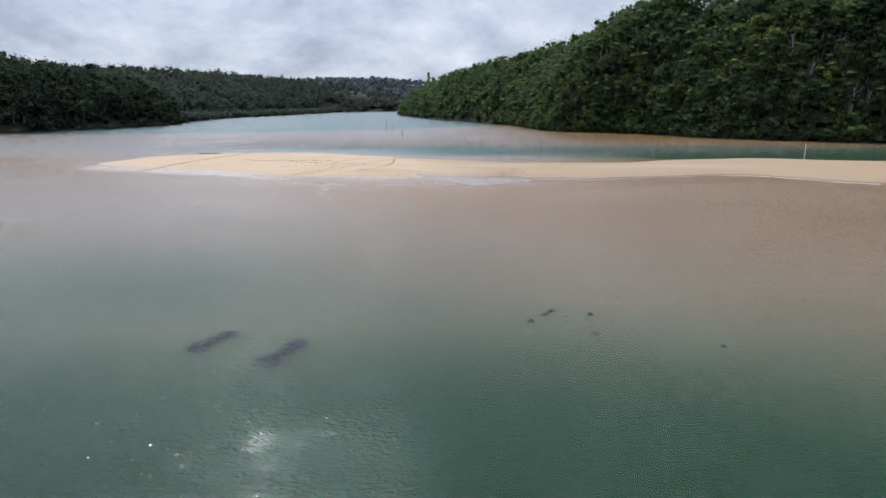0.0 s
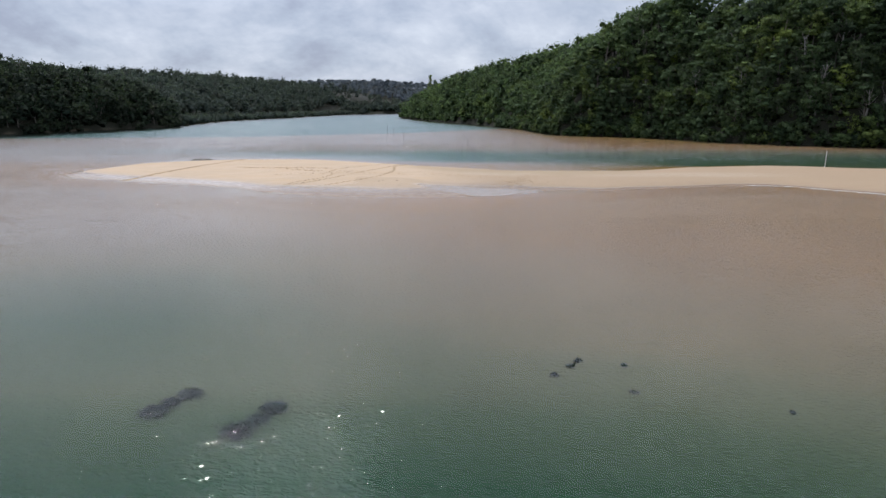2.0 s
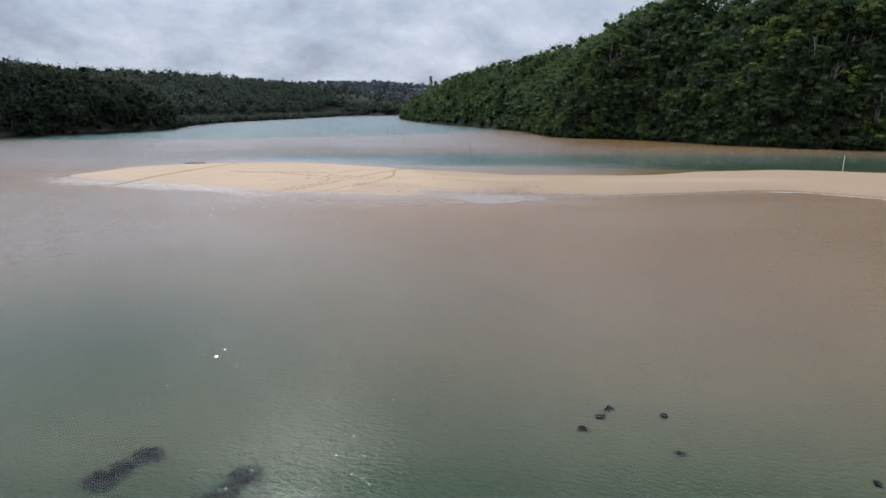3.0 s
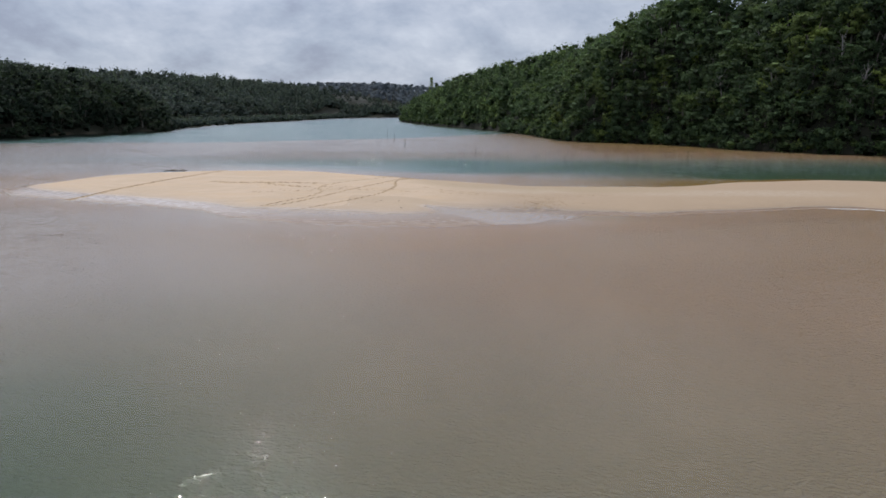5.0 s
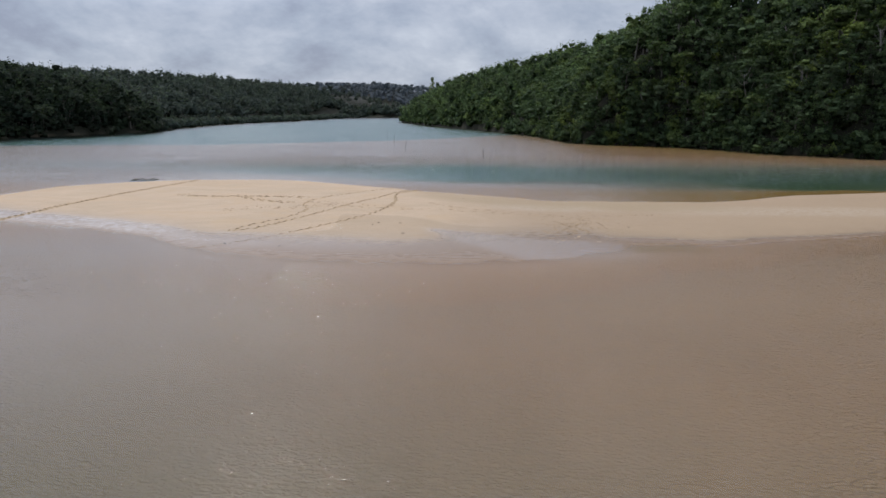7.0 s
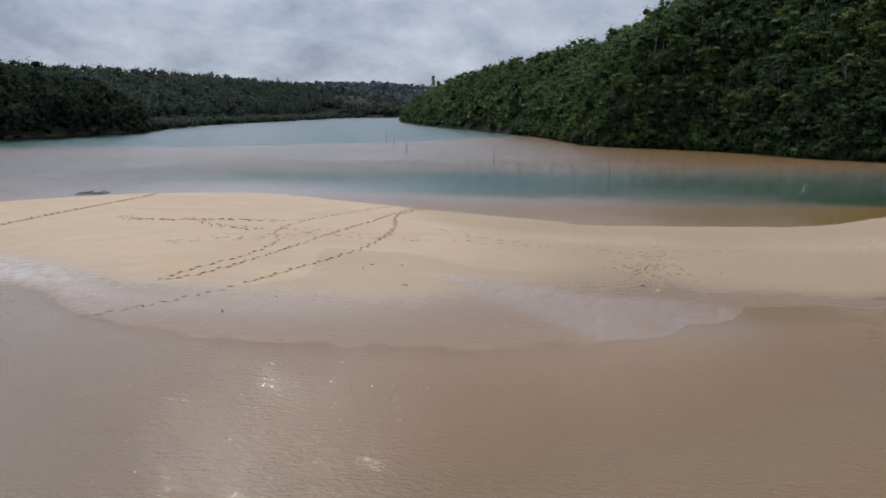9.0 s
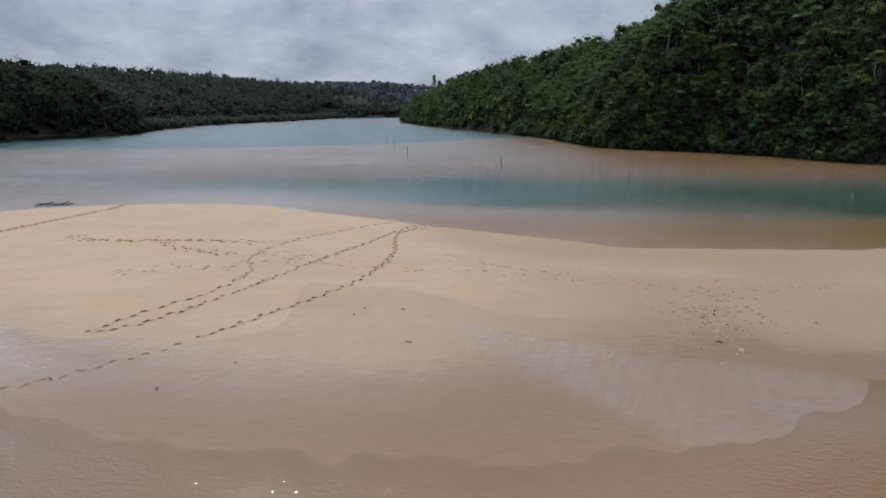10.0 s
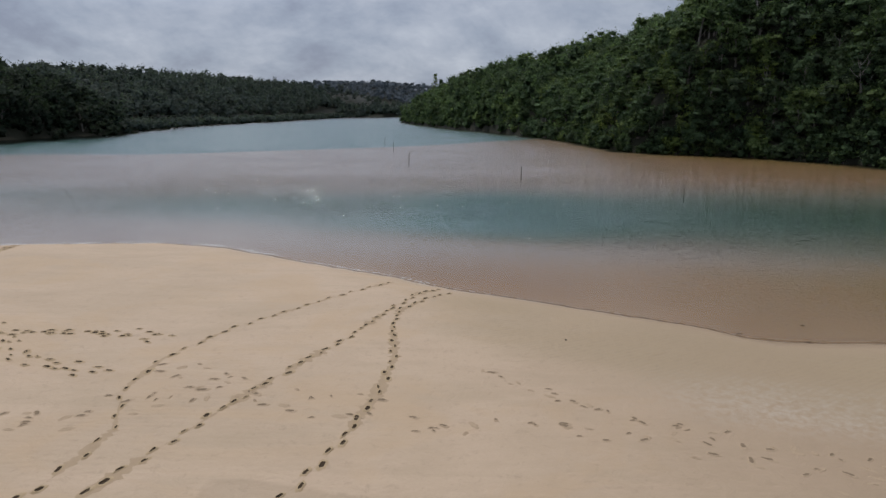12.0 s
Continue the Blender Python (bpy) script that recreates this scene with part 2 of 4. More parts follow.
def ground_material():
    m, t, b = material("sand_and_soil")
    p = position(t)
    s = t.nodes.new("ShaderNodeSeparateXYZ")
    t.links.new(p, s.inputs[0])
    z = s.outputs[2]
    n1 = noise_tex(t, p, 0.35, 5, 0.6)
    n2 = noise_tex(t, p, 9.0, 4, 0.65)
    n3 = noise_tex(t, vec(t, "MULTIPLY", p, (0.5, 2.0, 1.0)), 1.6, 4, 0.6)
    zz = sums(t, "ADD", z, sums(t, "MULTIPLY", sums(t, "SUBTRACT", n3, 0.5), 0.10))
    dry = mix(t, n1, (0.498, 0.361, 0.244), (0.610, 0.456, 0.319))
    dry = mix(t, sums(t, "MULTIPLY", n2, 0.35), dry, (0.36, 0.265, 0.175))
    rill = t.nodes.new("ShaderNodeVectorRotate")
    rill.inputs["Angle"].default_value = radians(24)
    t.links.new(p, rill.inputs["Vector"])
    n5 = noise_tex(t, vec(t, "MULTIPLY", rill.outputs[0], (3.2, 0.55, 1.0)), 1.0, 5, 0.65, 0.4)
    damp = mix(t, ramp(t, [(0.35, 0.0), (0.65, 1.0)], n5), (0.222, 0.149, 0.095), (0.292, 0.202, 0.130))
    n4 = noise_tex(t, vec(t, "MULTIPLY", p, (0.6, 1.0, 1.0)), 0.16, 4, 0.6, 0.6)
    dry = mix(t, ramp(t, [(0.44, 0.0), (0.60, 0.4)], n4), dry, (0.405, 0.30, 0.192))
    n6 = noise_tex(t, p, 1.3, 5, 0.7, 0.8)
    dry = mix(t, ramp(t, [(0.38, 0.0), (0.66, 0.45)], n6), dry, (0.50, 0.37, 0.25))
    n7 = noise_tex(t, vec(t, "MULTIPLY", p, (0.35, 1.5, 1.0)), 0.55, 5, 0.65, 0.5)
    dry = mix(t, ramp(t, [(0.48, 0.0), (0.64, 0.35)], n7), dry, (0.42, 0.318, 0.208))
    n8 = noise_tex(t, p, 3.2, 4, 0.7, 0.4)
    dry = mix(t, ramp(t, [(0.56, 0.0), (0.72, 0.5)], n8), dry, (0.36, 0.27, 0.18))
    n9 = noise_tex(t, vec(t, "MULTIPLY", p, (0.7, 1.0, 1.0)), 0.22, 4, 0.6, 0.8)
    dry = mix(t, ramp(t, [(0.50, 0.0), (0.62, 0.5)], n9), dry, (0.50, 0.352, 0.215))
    moist = t.nodes.new("ShaderNodeAttribute")
    moist.attribute_name = "moist"
    dry = mix(t, moist.outputs["Fac"], dry, mix(t, n6, (0.33, 0.235, 0.150), (0.395, 0.286, 0.186)))
    # Pale patches: sheen of the sky on wet sand, painted as lighter colour.
    pale = t.nodes.new("ShaderNodeAttribute")
    pale.attribute_name = "pale"
    dry = mix(t, sums(t, "MULTIPLY", pale.outputs["Fac"], ramp(t, [(0.38, 0.0), (0.62, 0.6)], n8)), dry, (0.52, 0.44, 0.35))
    combed = t.nodes.new("ShaderNodeAttribute")
    combed.attribute_name = "combed"
    tilt = t.nodes.new("ShaderNodeVectorRotate")
    tilt.inputs["Angle"].default_value = radians(-28)
    t.links.new(p, tilt.inputs["Vector"])
    comb = t.nodes.new("ShaderNodeTexWave")
    comb.bands_direction = "Y"
    comb.inputs["Scale"].default_value, comb.inputs["Distortion"].default_value, comb.inputs["Detail"].default_value = 1.25, 3.0, 2.0
    t.links.new(tilt.outputs[0], comb.inputs["Vector"])
    dry = mix(t, sums(t, "MULTIPLY", combed.outputs["Fac"], 0.7), dry, (0.365, 0.275, 0.168))
    lines_on = sums(t, "MULTIPLY", sums(t, "MULTIPLY", comb.outputs["Fac"], combed.outputs["Fac"]), ramp(t, [(0.40, 0.0), (0.6, 0.5)], n8))
    dry = mix(t, lines_on, dry, (0.33, 0.245, 0.155))
    wash = t.nodes.new("ShaderNodeAttribute")
    wash.attribute_name = "wash"
    line = sums(t, "ADD", wash.outputs["Fac"], sums(t, "MULTIPLY", sums(t, "SUBTRACT", n6, 0.5), 0.35))
    dry = mix(t, ramp(t, [(0.46, 0.0), (0.50, 0.36), (0.54, 0.34)], sums(t, "ADD", sums(t, "MULTIPLY", line, 0.25), 0.5, True)), dry, (0.335, 0.248, 0.160))
    wet = ramp(t, [(0.0, 1.0), (0.25, 0.8), (0.5, 0.25), (0.8, 0.0)], sums(t, "DIVIDE", zz, 0.30, True))
    damp = mix(t, moist.outputs["Fac"], damp, (0.200, 0.127, 0.077))
    damp = mix(t, ramp(t, [(0.62, 0.0), (0.95, 1.0)], wet), damp, (0.250, 0.164, 0.102))
    sand = mix(t, wet, dry, damp)
    # Whitish band on the wet edge: foam and sky sheen, both painted as colour.
    froth_sheen = t.nodes.new("ShaderNodeAttribute")
    froth_sheen.attribute_name = "froth_sheen"
    sand = mix(t, sums(t, "MULTIPLY", froth_sheen.outputs["Fac"], ramp(t, [(0.32, 0.25), (0.58, 1.0)], n6)), sand, (0.66, 0.585, 0.53))
    slick = t.nodes.new("ShaderNodeAttribute")
    slick.attribute_name = "slick"
    film = sums(t, "MULTIPLY", slick.outputs["Fac"], ramp(t, [(0.34, 0.45), (0.56, 1.0)], n5), True)
    # Besides its gloss, some of the film's sky sheen goes into the colour.
    sand = mix(t, sums(t, "MULTIPLY", film, 0.22), sand, (0.36, 0.285, 0.235))
    # Water's absorption is put into the bed colour: greener and darker with depth.
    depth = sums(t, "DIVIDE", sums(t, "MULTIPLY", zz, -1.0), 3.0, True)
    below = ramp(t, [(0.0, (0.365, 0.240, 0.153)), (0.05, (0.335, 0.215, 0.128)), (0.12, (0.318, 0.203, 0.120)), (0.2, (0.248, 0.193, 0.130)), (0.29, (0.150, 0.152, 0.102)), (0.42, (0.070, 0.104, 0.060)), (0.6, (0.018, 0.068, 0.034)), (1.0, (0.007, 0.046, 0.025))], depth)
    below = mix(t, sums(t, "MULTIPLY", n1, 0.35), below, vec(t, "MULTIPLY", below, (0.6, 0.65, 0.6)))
    algae = t.nodes.new("ShaderNodeAttribute")
    algae.attribute_name = "algae"
    below = mix(t, algae.outputs["Fac"], below, mix(t, n1, (0.27, 0.155, 0.058), (0.19, 0.145, 0.05)))
    # River and channel blue: water tint and sky reflection painted on the bed.
    aqua = t.nodes.new("ShaderNodeAttribute")
    aqua.attribute_name = "aqua"
    below = mix(t, aqua.outputs["Fac"], below, mix(t, n1, (0.11, 0.215, 0.225), (0.16, 0.27, 0.28)))
    # Paler, greyer bed: silt, with the sky's sheen painted into it.
    silt_sheen = t.nodes.new("ShaderNodeAttribute")
    silt_sheen.attribute_name = "silt_sheen"
    below = mix(t, silt_sheen.outputs["Fac"], below, mix(t, n1, (0.27, 0.232, 0.212), (0.35, 0.305, 0.28)))
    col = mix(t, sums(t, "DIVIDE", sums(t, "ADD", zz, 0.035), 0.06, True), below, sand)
    soil = mix(t, n2, (0.017, 0.018, 0.012), (0.036, 0.036, 0.025))
    shore = t.nodes.new("ShaderNodeAttribute")
    shore.attribute_name = "soil"
    upland = sums(t, "MAXIMUM", shore.outputs["Fac"], sums(t, "DIVIDE", sums(t, "SUBTRACT", z, 0.72), 0.2, True), True)
    col = mix(t, upland, col, soil)
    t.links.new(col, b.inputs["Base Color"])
    rough = ramp(t, [(0.0, 0.66), (0.4, 0.42), (0.7, 0.16), (1.0, 0.3)], sums(t, "MULTIPLY", sums(t, "MULTIPLY", wet, sums(t, "SUBTRACT", 1.0, upland)), sums(t, "GREATER_THAN", z, -0.004)))
    shine = ramp(t, [(0.0, 0.16), (0.4, 0.25), (0.72, 0.27), (0.9, 0.18), (1.0, 0.1)], wet)
    t.links.new(sums(t, "MULTIPLY", sums(t, "GREATER_THAN", z, -0.004), sums(t, "MULTIPLY", sums(t, "MAXIMUM", shine, sums(t, "MULTIPLY", film, 0.5)), sums(t, "SUBTRACT", 1.0, sums(t, "MULTIPLY", upland, 0.8)))), b.inputs["Specular IOR Level"])
    rough = mix(t, film, rough, (0.06, 0.06, 0.06))
    t.links.new(rough, b.inputs["Roughness"])
    rip = t.nodes.new("ShaderNodeTexWave")
    rip.bands_direction = "Y"
    rip.inputs["Scale"].default_value, rip.inputs["Distortion"].default_value, rip.inputs["Detail"].default_value = 1.1, 5.0, 2.0
    rip.inputs["Detail Scale"].default_value = 0.8
    t.links.new(p, rip.inputs["Vector"])
    ripple = sums(t, "MULTIPLY", rip.outputs["Fac"], ramp(t, [(0.45, 0.0), (0.62, 0.35)], noise_tex(t, p, 0.12, 3, 0.5)))
    ripple = sums(t, "MULTIPLY", ripple, 0.5)
    ripple = sums(t, "ADD", ripple, sums(t, "MULTIPLY", lines_on, -0.5))
    h = sums(t, "ADD", sums(t, "ADD", sums(t, "MULTIPLY", n2, 0.6), sums(t, "MULTIPLY", n6, 2.2)), ripple)
    h = sums(t, "MULTIPLY", sums(t, "MULTIPLY", h, ramp(t, [(0.3, 1.0), (0.9, 0.18)], wet)), sums(t, "SUBTRACT", 1.0, sums(t, "MULTIPLY", film, 0.9)))
    turned = t.nodes.new("ShaderNodeVectorRotate")
    turned.inputs["Angle"].default_value = radians(6)
    t.links.new(p, turned.inputs["Vector"])
    ridges = noise_tex(t, vec(t, "MULTIPLY", turned.outputs[0], (0.5, 1.0, 0.2)), 7.5, 1, 0.5, 0.6)
    ridged = ramp(t, [(0.3, 0.0), (0.7, 1.0)], ridges)
    patchy = ramp(t, [(0.32, 0.4), (0.68, 1.4)], noise_tex(t, p, 0.09, 3, 0.5))
    under = sums(t, "MULTIPLY", sums(t, "LESS_THAN", z, -0.02), sums(t, "MULTIPLY", sums(t, "MULTIPLY", ridged, patchy), ramp(t, [(0.0, 4.2), (1.0, 1.3)], sums(t, "DIVIDE", sums(t, "SUBTRACT", s.outputs[1], 42.0), 12.0, True))))
    h = sums(t, "ADD", h, under)
    bump(t, h, b, 0.5, 0.06)
    return m


def water_material():
    m, t, b = material("water")
    t.nodes.remove(b)
    out = [n for n in t.nodes if n.type == "OUTPUT_MATERIAL"][0]
    p = position(t)
    calm = t.nodes.new("ShaderNodeAttribute")
    calm.attribute_name = "calm"
    turn = t.nodes.new("ShaderNodeVectorRotate")
    turn.inputs["Angle"].default_value = radians(8)
    t.links.new(p, turn.inputs["Vector"])
    q = turn.outputs[0]
    w0 = noise_tex(t, vec(t, "MULTIPLY", q, (0.45, 1.0, 1.0)), 0.5, 1, 0.5, 0.3)
    w1 = noise_tex(t, vec(t, "MULTIPLY", q, (0.5, 1.0, 1.0)), 1.9, 0, 0.5, 0.4)
    w2 = noise_tex(t, vec(t, "MULTIPLY", q, (0.62, 1.0, 1.0)), 5.0, 0, 0.5, 0.5)
    steep = ramp(t, [(0.38, 0.75), (0.56, 1.0), (0.76, 1.35)], noise_tex(t, vec(t, "ADD", q, (4.0, 9.0, 2.0)), 1.1, 1, 0.5))
    gust = ramp(t, [(0.34, 0.6), (0.66, 1.15)], noise_tex(t, vec(t, "MULTIPLY", p, (0.5, 1.0, 1.0)), 0.07, 3, 0.5))
    h = sums(t, "ADD", sums(t, "MULTIPLY", w1, 0.045), sums(t, "ADD", sums(t, "MULTIPLY", sums(t, "MULTIPLY", w2, steep), 0.056), sums(t, "MULTIPLY", w0, 0.035)))
    open_water = sums(t, "SUBTRACT", 1.0, calm.outputs["Fac"])
    h = sums(t, "MULTIPLY", sums(t, "MULTIPLY", h, gust), open_water)
    s = t.nodes.new("ShaderNodeSeparateXYZ")
    t.links.new(p, s.inputs[0])
    off = sums(t, "MAXIMUM", sums(t, "ADD", s.outputs[1], 5.0), 0.0)
    swell = sums(t, "MULTIPLY", sums(t, "DIVIDE", sums(t, "MULTIPLY", off, off), sums(t, "ADD", off, 18.0)), 0.10)
    h = sums(t, "MULTIPLY", sums(t, "MULTIPLY", h, 2.0), ramp(t, [(0.0, 0.55), (0.25, 0.5), (0.6, 0.42), (1.0, 0.3)], sums(t, "DIVIDE", sums(t, "SUBTRACT", s.outputs[1], 60.0), 200.0, True)))
    for y0, span, lean in ((50.0, 15.0, 0.034), (-20.0, 42.0, 0.03)):
        swell = sums(t, "ADD", swell, sums(t, "MULTIPLY", sums(t, "MINIMUM", sums(t, "MAXIMUM", sums(t, "SUBTRACT", s.outputs[1], y0), 0.0), span), lean))
    h = sums(t, "ADD", h, swell)
    bn = t.nodes.new("ShaderNodeBump")
    bn.inputs["Strength"].default_value, bn.inputs["Distance"].default_value = 1.0, 1.0
    t.links.new(h, bn.inputs["Height"])
    gl = t.nodes.new("ShaderNodeBsdfGlossy")
    gl.inputs["Roughness"].default_value = 0.02
    t.links.new(bn.outputs[0], gl.inputs["Normal"])
    tr = t.nodes.new("ShaderNodeBsdfTransparent")
    tr.inputs[0].default_value = (0.97, 0.98, 0.97, 1)
    fr = t.nodes.new("ShaderNodeFresnel")
    fr.inputs["IOR"].default_value = 1.33
    t.links.new(bn.outputs[0], fr.inputs["Normal"])
    mx = t.nodes.new("ShaderNodeMixShader")
    t.links.new(fr.outputs[0], mx.inputs[0])
    t.links.new(tr.outputs[0], mx.inputs[1])
    t.links.new(gl.outputs[0], mx.inputs[2])
    t.links.new(mx.outputs[0], out.inputs[0])
    return m


def leaf_material(name, low, mid, high, own=False, speckle=0.65, spray=2.6, gap=0.6, relief=0.9):
    """Foliage: varies from tree to tree and from leaf clump to leaf clump."""
    m, t, b = material(name)
    geo = t.nodes.new("ShaderNodeNewGeometry")
    if own:
        tint = t.nodes.new("ShaderNodeObjectInfo").outputs["Random"]
    else:
        a = t.nodes.new("ShaderNodeAttribute")
        a.attribute_name = "tint"
        tint = a.outputs["Fac"]
    dull = tuple(0.6 * a + 0.4 * c for a, c in zip(mid, (0.100, 0.096, 0.080)))
    olive = tuple(0.55 * a + 0.45 * c for a, c in zip(mid, high))
    col = ramp(t, [(0.0, low), (0.30, mid), (0.50, dull), (0.66, mid), (0.82, olive), (0.90, low), (1.0, high)], tint)
    isl = geo.outputs["Random Per Island"]
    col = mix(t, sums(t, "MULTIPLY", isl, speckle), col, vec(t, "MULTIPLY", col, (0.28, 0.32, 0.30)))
    cell = t.nodes.new("ShaderNodeTexVoronoi")
    cell.inputs["Scale"].default_value = spray
    cell.inputs["Randomness"].default_value = 1.0
    t.links.new(vec(t, "MULTIPLY", geo.outputs["Position"], (1.0, 1.0, 1.25)), cell.inputs["Vector"])
    pick = t.nodes.new("ShaderNodeSeparateColor")
    t.links.new(cell.outputs["Color"], pick.inputs[0])
    # Random spray cells darkened: shade in the gaps between leaves, as colour.
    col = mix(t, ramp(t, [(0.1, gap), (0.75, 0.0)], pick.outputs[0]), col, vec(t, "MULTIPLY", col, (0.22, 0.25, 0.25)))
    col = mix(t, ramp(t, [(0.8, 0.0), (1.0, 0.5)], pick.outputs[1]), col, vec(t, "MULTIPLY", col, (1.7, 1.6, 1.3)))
    bump(t, sums(t, "MULTIPLY", cell.outputs["Distance"], -1.0), b, relief, 0.9 / spray)
    t.links.new(col, b.inputs["Base Color"])
    b.inputs["Roughness"].default_value = 0.6
    b.inputs["Specular IOR Level"].default_value = 0.06
    thin = t.nodes.new("ShaderNodeBsdfTranslucent")
    t.links.new(vec(t, "MULTIPLY", col, (1.15, 1.2, 0.8)), thin.inputs["Color"])
    both = t.nodes.new("ShaderNodeMixShader")
    both.inputs[0].default_value = 0.4
    t.links.new(b.outputs[0], both.inputs[1])
    t.links.new(thin.outputs[0], both.inputs[2])
    out = [n for n in t.nodes if n.type == "OUTPUT_MATERIAL"][0]
    t.links.new(both.outputs[0], out.inputs[0])
    return m


def plain(name, a, c, rough=0.8, scale=6.0, relief=0.3):
    m, t, b = material(name)
    p = t.nodes.new("ShaderNodeTexCoord").outputs["Object"]
    n = noise_tex(t, p, scale, 5, 0.6)
    n2 = noise_tex(t, p, scale * 6, 3, 0.6)
    col = mix(t, n, a, c)
    col = mix(t, sums(t, "MULTIPLY", n2, 0.3), col, vec(t, "MULTIPLY", col, (0.5, 0.5, 0.5)))
    t.links.new(col, b.inputs["Base Color"])
    b.inputs["Roughness"].default_value = rough
    b.inputs["Specular IOR Level"].default_value = 0.15
    bump(t, n, b, relief, 0.03)
    return m


M_GROUND, M_WATER = ground_material(), water_material()
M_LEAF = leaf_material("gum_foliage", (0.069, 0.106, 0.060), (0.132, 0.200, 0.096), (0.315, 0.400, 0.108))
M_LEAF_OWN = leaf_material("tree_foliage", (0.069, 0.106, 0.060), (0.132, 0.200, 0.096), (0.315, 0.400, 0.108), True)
# Lighter gum foliage: a little distance haze is put into the colour.
M_MID_LEAF_HAZED = leaf_material("river_hill_foliage_hazed", (0.112, 0.172, 0.092), (0.172, 0.258, 0.118), (0.285, 0.375, 0.125), False, 0.6, 1.6, 0.7)
# Darker copy of the gum foliage: the headland's shade is in its colour.
M_HEAD_LEAF_SHADED = leaf_material("headland_foliage_shaded", (0.046, 0.068, 0.051), (0.064, 0.096, 0.064), (0.090, 0.124, 0.066), True)
# Lifted and greyed: the far hills' haze is painted into this foliage.
M_FAR_LEAF_HAZED = leaf_material("far_foliage_hazed", (0.086, 0.112, 0.104), (0.104, 0.136, 0.118), (0.124, 0.158, 0.128), False, 0.5, 1.3, 0.4, 0.6)
# Shade of the massed headland woods is likewise part of this colour.
M_HEADLAND_LEAF_SHADED = leaf_material("headland_forest_foliage_shaded", (0.044, 0.064, 0.048), (0.060, 0.088, 0.060), (0.084, 0.116, 0.064), False, 0.5, 1.6, 0.5)
# Pale blue-grey stands for haze over the ridge, as foliage colour.
M_RIDGE_LEAF_HAZED = leaf_material("ridge_foliage_hazed", (0.118, 0.146, 0.180), (0.122, 0.150, 0.186), (0.126, 0.154, 0.192), False, 0.05, 0.4, 0.1, 0.1)
M_BARK = plain("pale_bark", (0.12, 0.108, 0.093), (0.24, 0.22, 0.19), 0.85, 2.0)


def stake_material(name, a, c):
    """Weathered above the water; below it the water's green tint is painted on."""
    m, t, b = material(name)
    p = position(t)
    s = t.nodes.new("ShaderNodeSeparateXYZ")
    t.links.new(p, s.inputs[0])
    n = noise_tex(t, p, 8.0, 4, 0.6)
    low = sums(t, "GREATER_THAN", sums(t, "ADD", s.outputs[2], sums(t, "MULTIPLY", n, 0.1)), 0.06)
    t.links.new(mix(t, low, (0.03, 0.075, 0.055), mix(t, n, a, c)), b.inputs["Base Color"])
    b.inputs["Roughness"].default_value = 0.8
    return m


M_STAKE = stake_material("weathered_timber", (0.14, 0.12, 0.095), (0.22, 0.19, 0.15))
M_WHITE = stake_material("white_paint", (0.62, 0.61, 0.58), (0.75, 0.74, 0.72))


# ---- mesh helpers ----
def mesh_from(name, verts, faces, mat, smooth=False, tint=None, normals=None):
    """verts (n, 3), faces (m, 3 or 4) as numpy arrays."""
    me = bpy.data.meshes.new(name)
    verts, faces = np.asarray(verts, np.float32), np.asarray(faces, np.int32)
    k = faces.shape[1]
    me.vertices.add(len(verts))
    me.vertices.foreach_set("co", verts.ravel())
    me.loops.add(faces.size)
    me.loops.foreach_set("vertex_index", faces.ravel())
    me.polygons.add(len(faces))
    me.polygons.foreach_set("loop_start", np.arange(len(faces), dtype=np.int32) * k)
    me.polygons.foreach_set("loop_total", np.full(len(faces), k, np.int32))
    if smooth:
        me.polygons.foreach_set("use_smooth", np.ones(len(faces), bool))
    me.update(calc_edges=True)
    if tint is not None:
        at = me.attributes.new("tint", "FLOAT", "POINT")
        at.data.foreach_set("value", np.asarray(tint, np.float32))
    if normals is not None:
        me.polygons.foreach_set("use_smooth", np.ones(len(faces), bool))
        me.normals_split_custom_set_from_vertices(np.asarray(normals, np.float32))
    me.materials.append(mat)
    return me


def part(name, me, parent, label=""):
    ob = new(name, me)
    ob.parent = parent
    if label:
        tagged(ob, label)
    return ob


def grid(name, xs, ys, fz, mat):
    X, Y = np.meshgrid(xs, ys)
    Z = fz(X, Y)
    n, k = len(xs), len(ys)
    idx = np.arange(n * k).reshape(k, n)
    f = np.stack([idx[:-1, :-1], idx[:-1, 1:], idx[1:, 1:], idx[1:, :-1]], -1).reshape(-1, 4)
    return mesh_from(name, np.stack([X, Y, Z], -1).reshape(-1, 3), f, mat, True), X.ravel(), Y.ravel()


def lines(inner_lo, inner_hi, step, mid_lo, mid_hi, mid_step, far):
    """Grid lines: fine inside, coarser outside, very coarse to the horizon."""
    out = list(np.arange(inner_lo, inner_hi + step / 2, step))
    for sign, edge, mid in ((1, inner_hi, mid_hi), (-1, inner_lo, mid_lo)):
        p, d = edge, step
        while abs(p) < far:
            d = min(d * 1.12, mid_step) if sign * (mid - p) > 0 else d * 1.18
            p += sign * d
            out.append(p)
    return np.array(sorted(out))


# ---- ground and water ----
XS = lines(-57, 62, 0.42, -320, 180, 3.6, 3600)
YS = lines(58, 114, 0.42, -40, 640, 4.2, 3600)
XS = np.unique(np.r_[XS[(XS < 63) | (XS > 128)], np.arange(63, 128.5, 1.6)])
YS = np.unique(np.r_[YS[(YS < 140) | (YS > 245)], np.arange(140, 245.5, 1.7)])
me, gx, gy = grid("ground", XS, YS, height, M_GROUND)
inl = land(gx, gy)[1]
# Soil runs on under the water's edge, painting the trees' dark reflection there.
at = me.attributes.new("soil", "FLOAT", "POINT")
